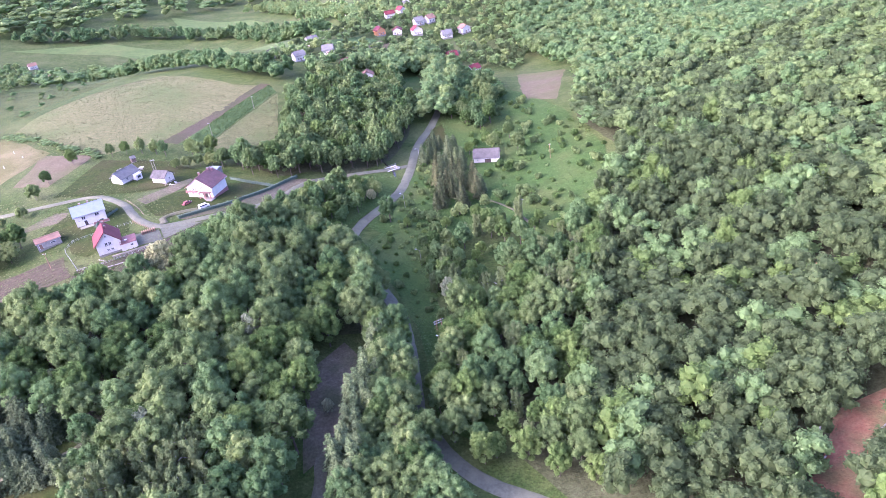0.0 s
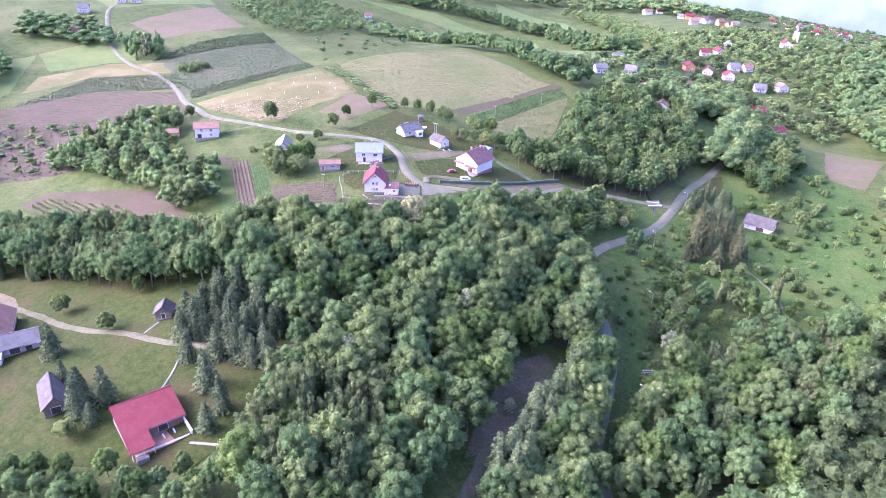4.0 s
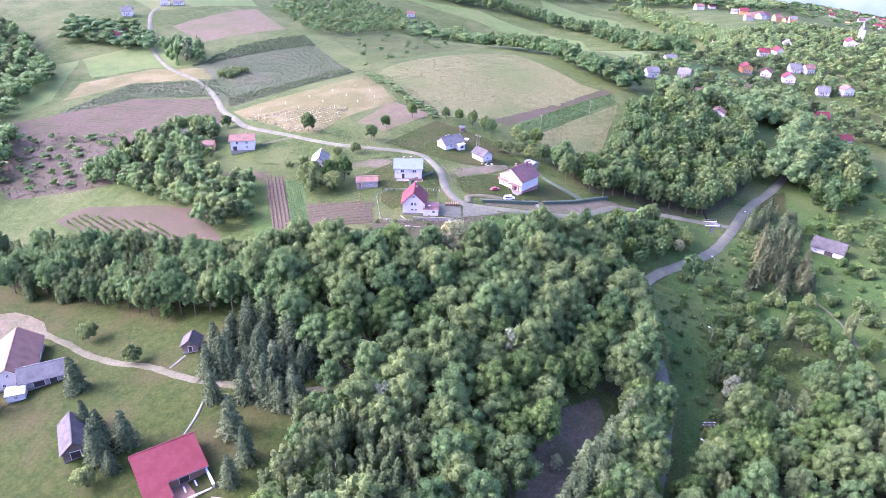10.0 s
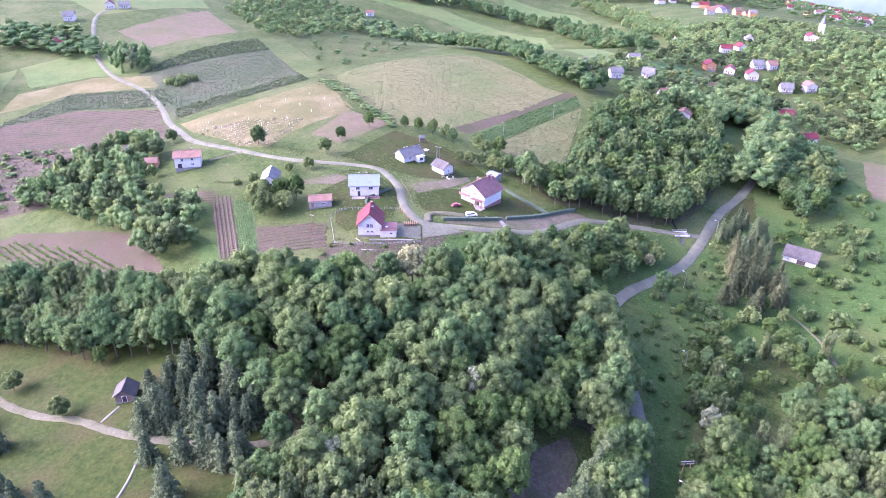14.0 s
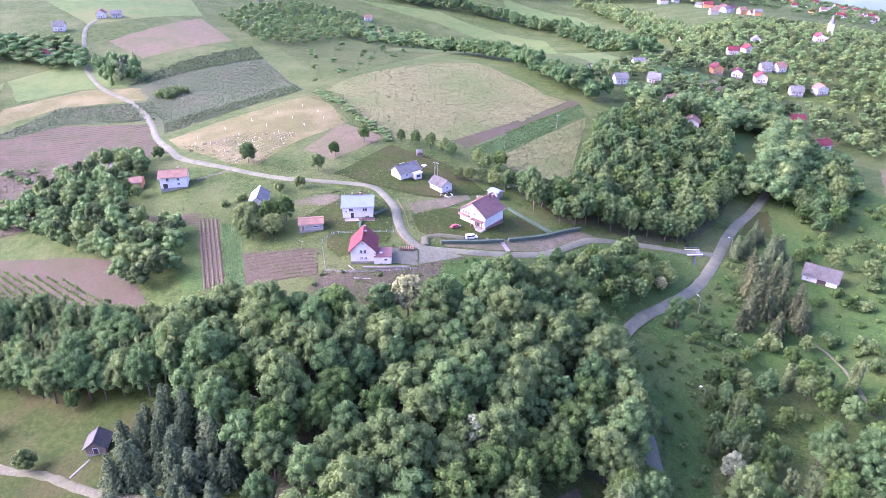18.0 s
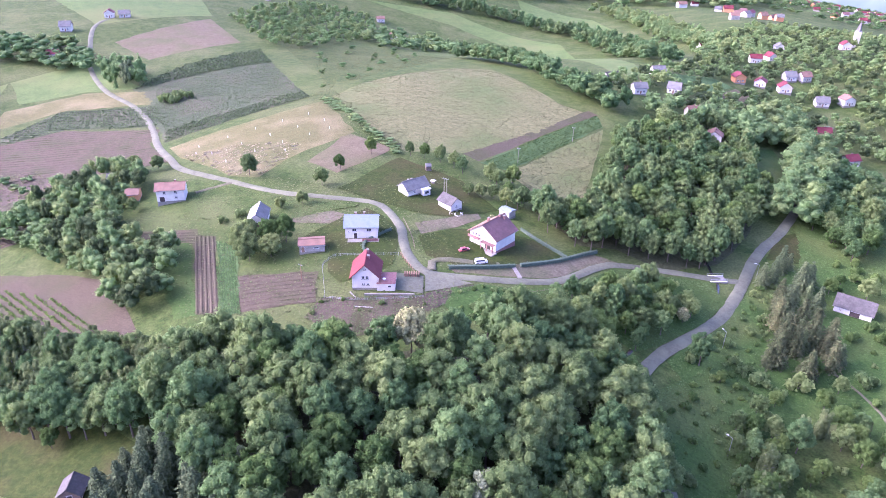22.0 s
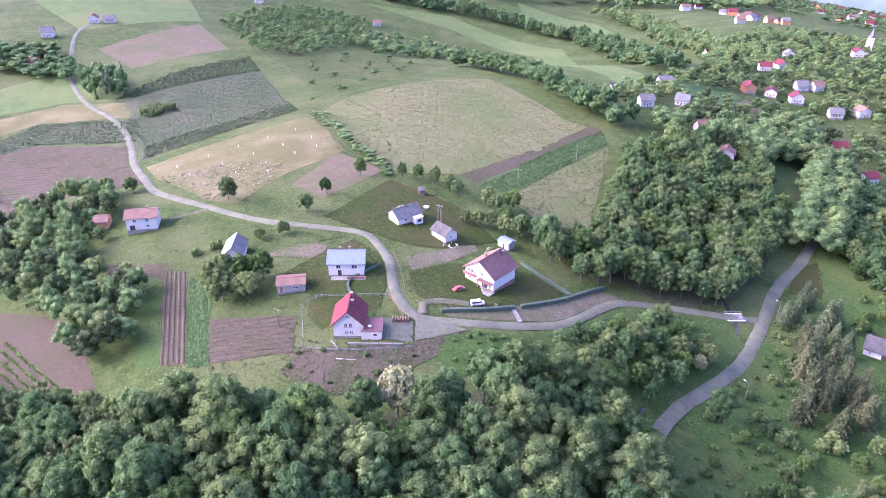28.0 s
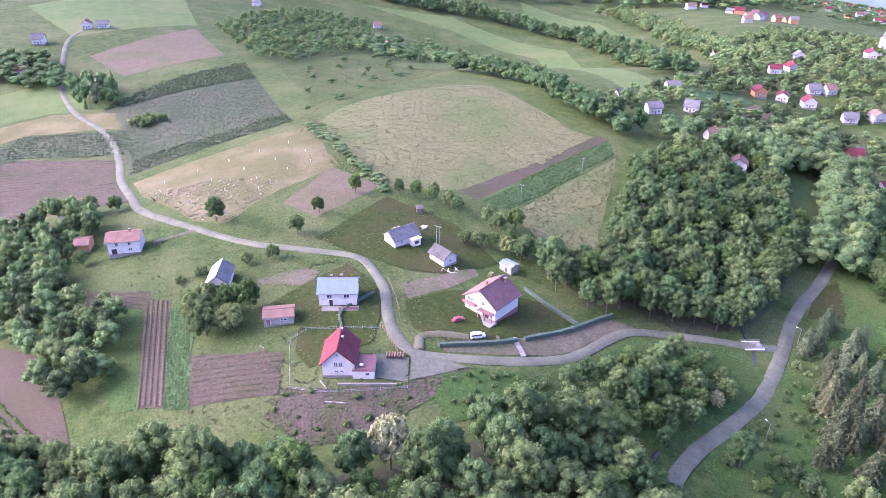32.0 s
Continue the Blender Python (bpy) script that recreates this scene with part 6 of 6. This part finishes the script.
# annex with a roof terrace beside the red roofed house, yard walls
ax = empty("terrace_annex", pose(-140.2, 238.4, zed(-140.2, 238.4) - 0.2, 0, 0, 28), "flat roofed annex with a brown tiled terrace", "annex")
part("wall", box(-3.0, 3.0, -3.6, 3.6, -0.8, 2.7), M["white_wall"], ax)
part("terrace_floor", box(-3.15, 3.15, -3.75, 3.75, 2.7, 2.86, bevel=0.03), M["brick_wall"], ax)
part("window", box(0.6, 1.6, -3.66, -3.58, 1.4, 2.0), M["glass"], ax)
for u in range(6):
    part("rail_post", box(-3.05 + 1.2 * u, -2.97 + 1.2 * u, -3.7, -3.62, 2.86, 3.8), M["brown_wood"], ax)
part("handrail", box(-3.1, 3.1, -3.72, -3.6, 3.8, 3.9), M["brown_wood"], ax)
table = empty("garden_table", pose(-140.0, 236.6, zed(-140.2, 238.4) + 2.66, 0, 0, 10), "small round pale table on the terrace", "table")
part("tabletop", add_tube(bmesh.new(), (0, 0, 0.68), (0, 0, 0.74), 0.6, 0.6, 14), M["white_paint"], table)
part("leg", add_tube(bmesh.new(), (0, 0, 0), (0, 0, 0.68), 0.06, 0.06, 8), M["metal"], table)
gz = empty("woodpile", pose(-135.5, 247.5, zed(-135.5, 247.5) + 0.15, 0, 0, 28), "stack of brown timber under a low rail", "woodpile")
for k in range(14):
    part("log", add_tube(bmesh.new(), (-2.6 + 0.4 * (k % 7) * 2, -1.1, 0.3 + 0.5 * (k // 7)), (-2.6 + 0.4 * (k % 7) * 2, 1.1, 0.3 + 0.5 * (k // 7)), 0.28, 0.26, 7), M["brown_wood"], gz)
wall_1 = tagged(part("retaining_wall", box(-8, 8.5, -0.25, 0.25, -1.2, 0.6, pose(-136.5, 233.6, zed(-136.5, 233.6), 0, 0, 28)), M["concrete"]), "low concrete retaining wall of the yard", kind="structure")

# blue roofed house terrace, villa balcony, bungalow dormer
bt = empty("house_terrace", pose(-163.2, 260.2, zed(-163.2, 260.2), 0, 0, 30), "paved terrace with a brick red parapet", "terrace")
part("paving", box(-6.5, 5.2, -2.0, 0.6, -0.6, 0.35, bevel=0.03), M["concrete"], bt)
part("parapet", box(-1.0, 5.0, -1.6, -1.3, 0.35, 1.3, bevel=0.03), M["brick_wall"], bt)
vb = empty("villa_balcony", pose(-123, 287, zed(-123, 281) + 0.3, 0, 0, -14), "villa balcony and brick red porch", "balcony")
part("slab", box(-6.2, -1.0, -7.4, -6.02, 3.1, 3.3), M["brick_wall"], vb)
part("balustrade", box(-6.2, -1.0, -7.4, -7.3, 3.3, 4.2), M["brick_wall"], vb)
part("porch_roof", box(0.2, 6.2, -8.0, -6.02, 2.9, 3.1, bevel=0.04), M["brown_roof"], vb)
for x in (0.5, 3.2, 5.9):
    part("porch_post", box(x - 0.15, x + 0.15, -7.8, -7.5, -0.8, 2.9), M["brick_wall"], vb)
part("terrace", box(-7.2, 7.0, -9.6, -6.02, -1.2, 0.1, bevel=0.04), M["concrete"], vb)
dm = empty("porch", pose(-167.6, 311.6, zed(-167.6, 311.6), 0, 0, 65), "white flat roofed porch of the bungalow", "porch")
part("wall", box(-1.8, 1.8, -3.6, 0.5, -0.5, 3.0), M["white_wall"], dm)
part("roof_slab", box(-2.1, 2.1, -3.9, 0.6, 3.0, 3.2, bevel=0.03), M["white_paint"], dm)
part("window", box(-0.9, 0.9, -3.66, -3.58, 1.1, 2.2), M["glass"], dm)

# pavilion terrace with benches
pt = empty("pavilion_terrace", pose(-125.6, 92.7, zed(-125.6, 92.7), 0, 0, 64), "brown timber terrace with pale benches", "terrace")
for k in range(10):
    part("board", box(-6.9, 6.9, -3.0 + 0.62 * k, -2.42 + 0.62 * k, 0.5, 0.62), M["brown_wood"], pt)
part("skirt", box(-6.8, 6.8, -2.9, 3.1, -1.2, 0.5), M["plank_wall"], pt)
for k in range(3):
    part("railing", box(-6.9, 6.9, -3.0, -2.92, 0.9 + 0.25 * k, 0.98 + 0.25 * k), M["white_paint"], pt)
for k in range(4):
    bn = empty("bench", pt.matrix_world @ pose(-4.6 + 2.9 * k, 0.4 + 0.6 * (k % 2), 0.62, 0, 0, 90), "pale timber bench on the terrace", "bench", "benches on the terrace")
    part("seat", box(-1.0, 1.0, -0.2, 0.2, 0.42, 0.48), M["white_paint"], bn)
    for x in (-0.8, 0.8):
        part("leg", box(x - 0.05, x + 0.05, -0.18, 0.18, 0, 0.42), M["white_paint"], bn)
ribbon("footpath_terrace", [(-118, 95.5), (-110, 98.5)], 0.9, M["concrete"], 0.5, "short pale footpath beside the terrace", seed=16, crown=0.02)
ribbon("footpath_pavilion", [(-145, 119), (-142, 113), (-140, 107)], 0.9, M["concrete"], 0.5, "narrow pale footpath to the pavilion", seed=11, crown=0.02)
ribbon("footpath_hut", [(-167, 125.5), (-167, 132)], 0.9, M["concrete"], 0.5, "narrow pale footpath to the hut", seed=12, crown=0.02)
ribbon("footpath_meadow", [(-4, 300), (6, 292), (14, 282), (19, 270), (24, 258)], 1.4, M["gravel"], 0.5, "worn earth footpath across the meadow", edge=0.3, seed=13, crown=0.02)
ribbon("house_drive", [(-247, 282), (-253, 274), (-258, 268)], 2.6, M["gravel"], 0.5, "short gravel drive to the hillside house", edge=0.2, seed=14, crown=0.02)
ribbon("villa_drive", [(-131, 254), (-134, 259), (-130, 264), (-122, 268)], 3.0, M["gravel"], 0.54, "pale gravel drive to the villa", edge=0.3, seed=15, crown=0.02)

# fallen trunks on the bare slope
for k, (x, y, a, l) in enumerate(((64, 106, 60, 7), (72, 112, 40, 6), (80, 104, 70, 6), (74, 120, 55, 5), (86, 116, 35, 5), (95, 172, 80, 7), (-140, 224, 20, 6), (-147, 228, -30, 4))):
    lg = empty("fallen_trunk", pose(x, y, zed(x, y) + 0.3, 0, 0, a), "pale bare fallen trunk on the slope", "log", "fallen trunks")
    part("stem", add_tube(bmesh.new(), (-l / 2, 0, 0), (l / 2, 0, 0.2), 0.22, 0.14, 8), M["birch_bark"], lg)

# loose timber and rubble beside the cottage, compost, well and pool in the gardens
rnd = random.Random(5)
for k in range(16):
    x, y = -146 + rnd.uniform(-3, 3), 302 + rnd.uniform(-2.5, 2.5)
    pl = empty("plank", pose(x, y, zed(x, y) + 0.18 + 0.05 * (k % 4), rnd.uniform(-6, 6), 0, rnd.uniform(0, 180)), "pale weathered plank in a yard pile", "plank", "planks beside the cottage")
    part("board", box(-1.2, 1.2, -0.14, 0.14, -0.03, 0.03), M["concrete" if k % 3 else "white_paint"], pl)
well = empty("well", pose(-169, 324, zed(-169, 324)), "small white roofed well on the lawn", "well")
part("ring", add_tube(bmesh.new(), (0, 0, -0.2), (0, 0, 0.9), 0.7, 0.7, 12), M["concrete"], well)
part("cover", box(-1.1, 1.1, -1.0, 1.0, 1.5, 1.62, bevel=0.03), M["white_paint"], well)
for x in (-0.8, 0.8):
    part("post", box(x - 0.06, x + 0.06, -0.06, 0.06, 0.8, 1.5), M["brown_wood"], well)
house("privy", -178, 336, 40, 2.4, 2.2, 2.2, 0.7, "plank_wall", "grey_roof", "tiny timber shed at the field's edge", "x", over=0.2, category="shed")
house("small_shed", -315, 271, 39, 6, 5, 2.6, 1.0, "grey_wall", "grey_roof", "small grey shed among the trees", "x", over=0.3, category="shed")
for k, (x, y, s) in enumerate(((-115, 273, 1.2), (-133, 255, 0.9), (-186, 268, 1.3))):
    pt2 = empty("stone_ring", pose(x, y, zed(x, y) + 0.1), "round pale paved spot in the grass", "paving")
    part("paving", add_tube(bmesh.new(), (0, 0, -0.3), (0, 0, 0.12), s, s, 18), M["gravel"], pt2)
rocks = random.Random(8)
v8, f8, b8 = [], [], 0
iv, ifc = ico()
for k in range(150):
    x, y = rocks.uniform(-156, -114), rocks.uniform(208, 256)
    if not inside(x, y, P["rubble_slope"]):
        continue
    q = rocks.uniform(0.1, 0.36)
    v8 += [(x + a * q * 1.3, y + b * q, zed(x, y) + 0.15 + d * q * 0.6) for a, b, d in iv.tolist()]
    f8 += [[a + b8 for a in q2] for q2 in ifc]
    b8 += len(iv)
tagged(meshed("rubble", v8, f8, M["gravel"]), "broken stones and bricks on the bare slope", "rubble", kind="stuff")
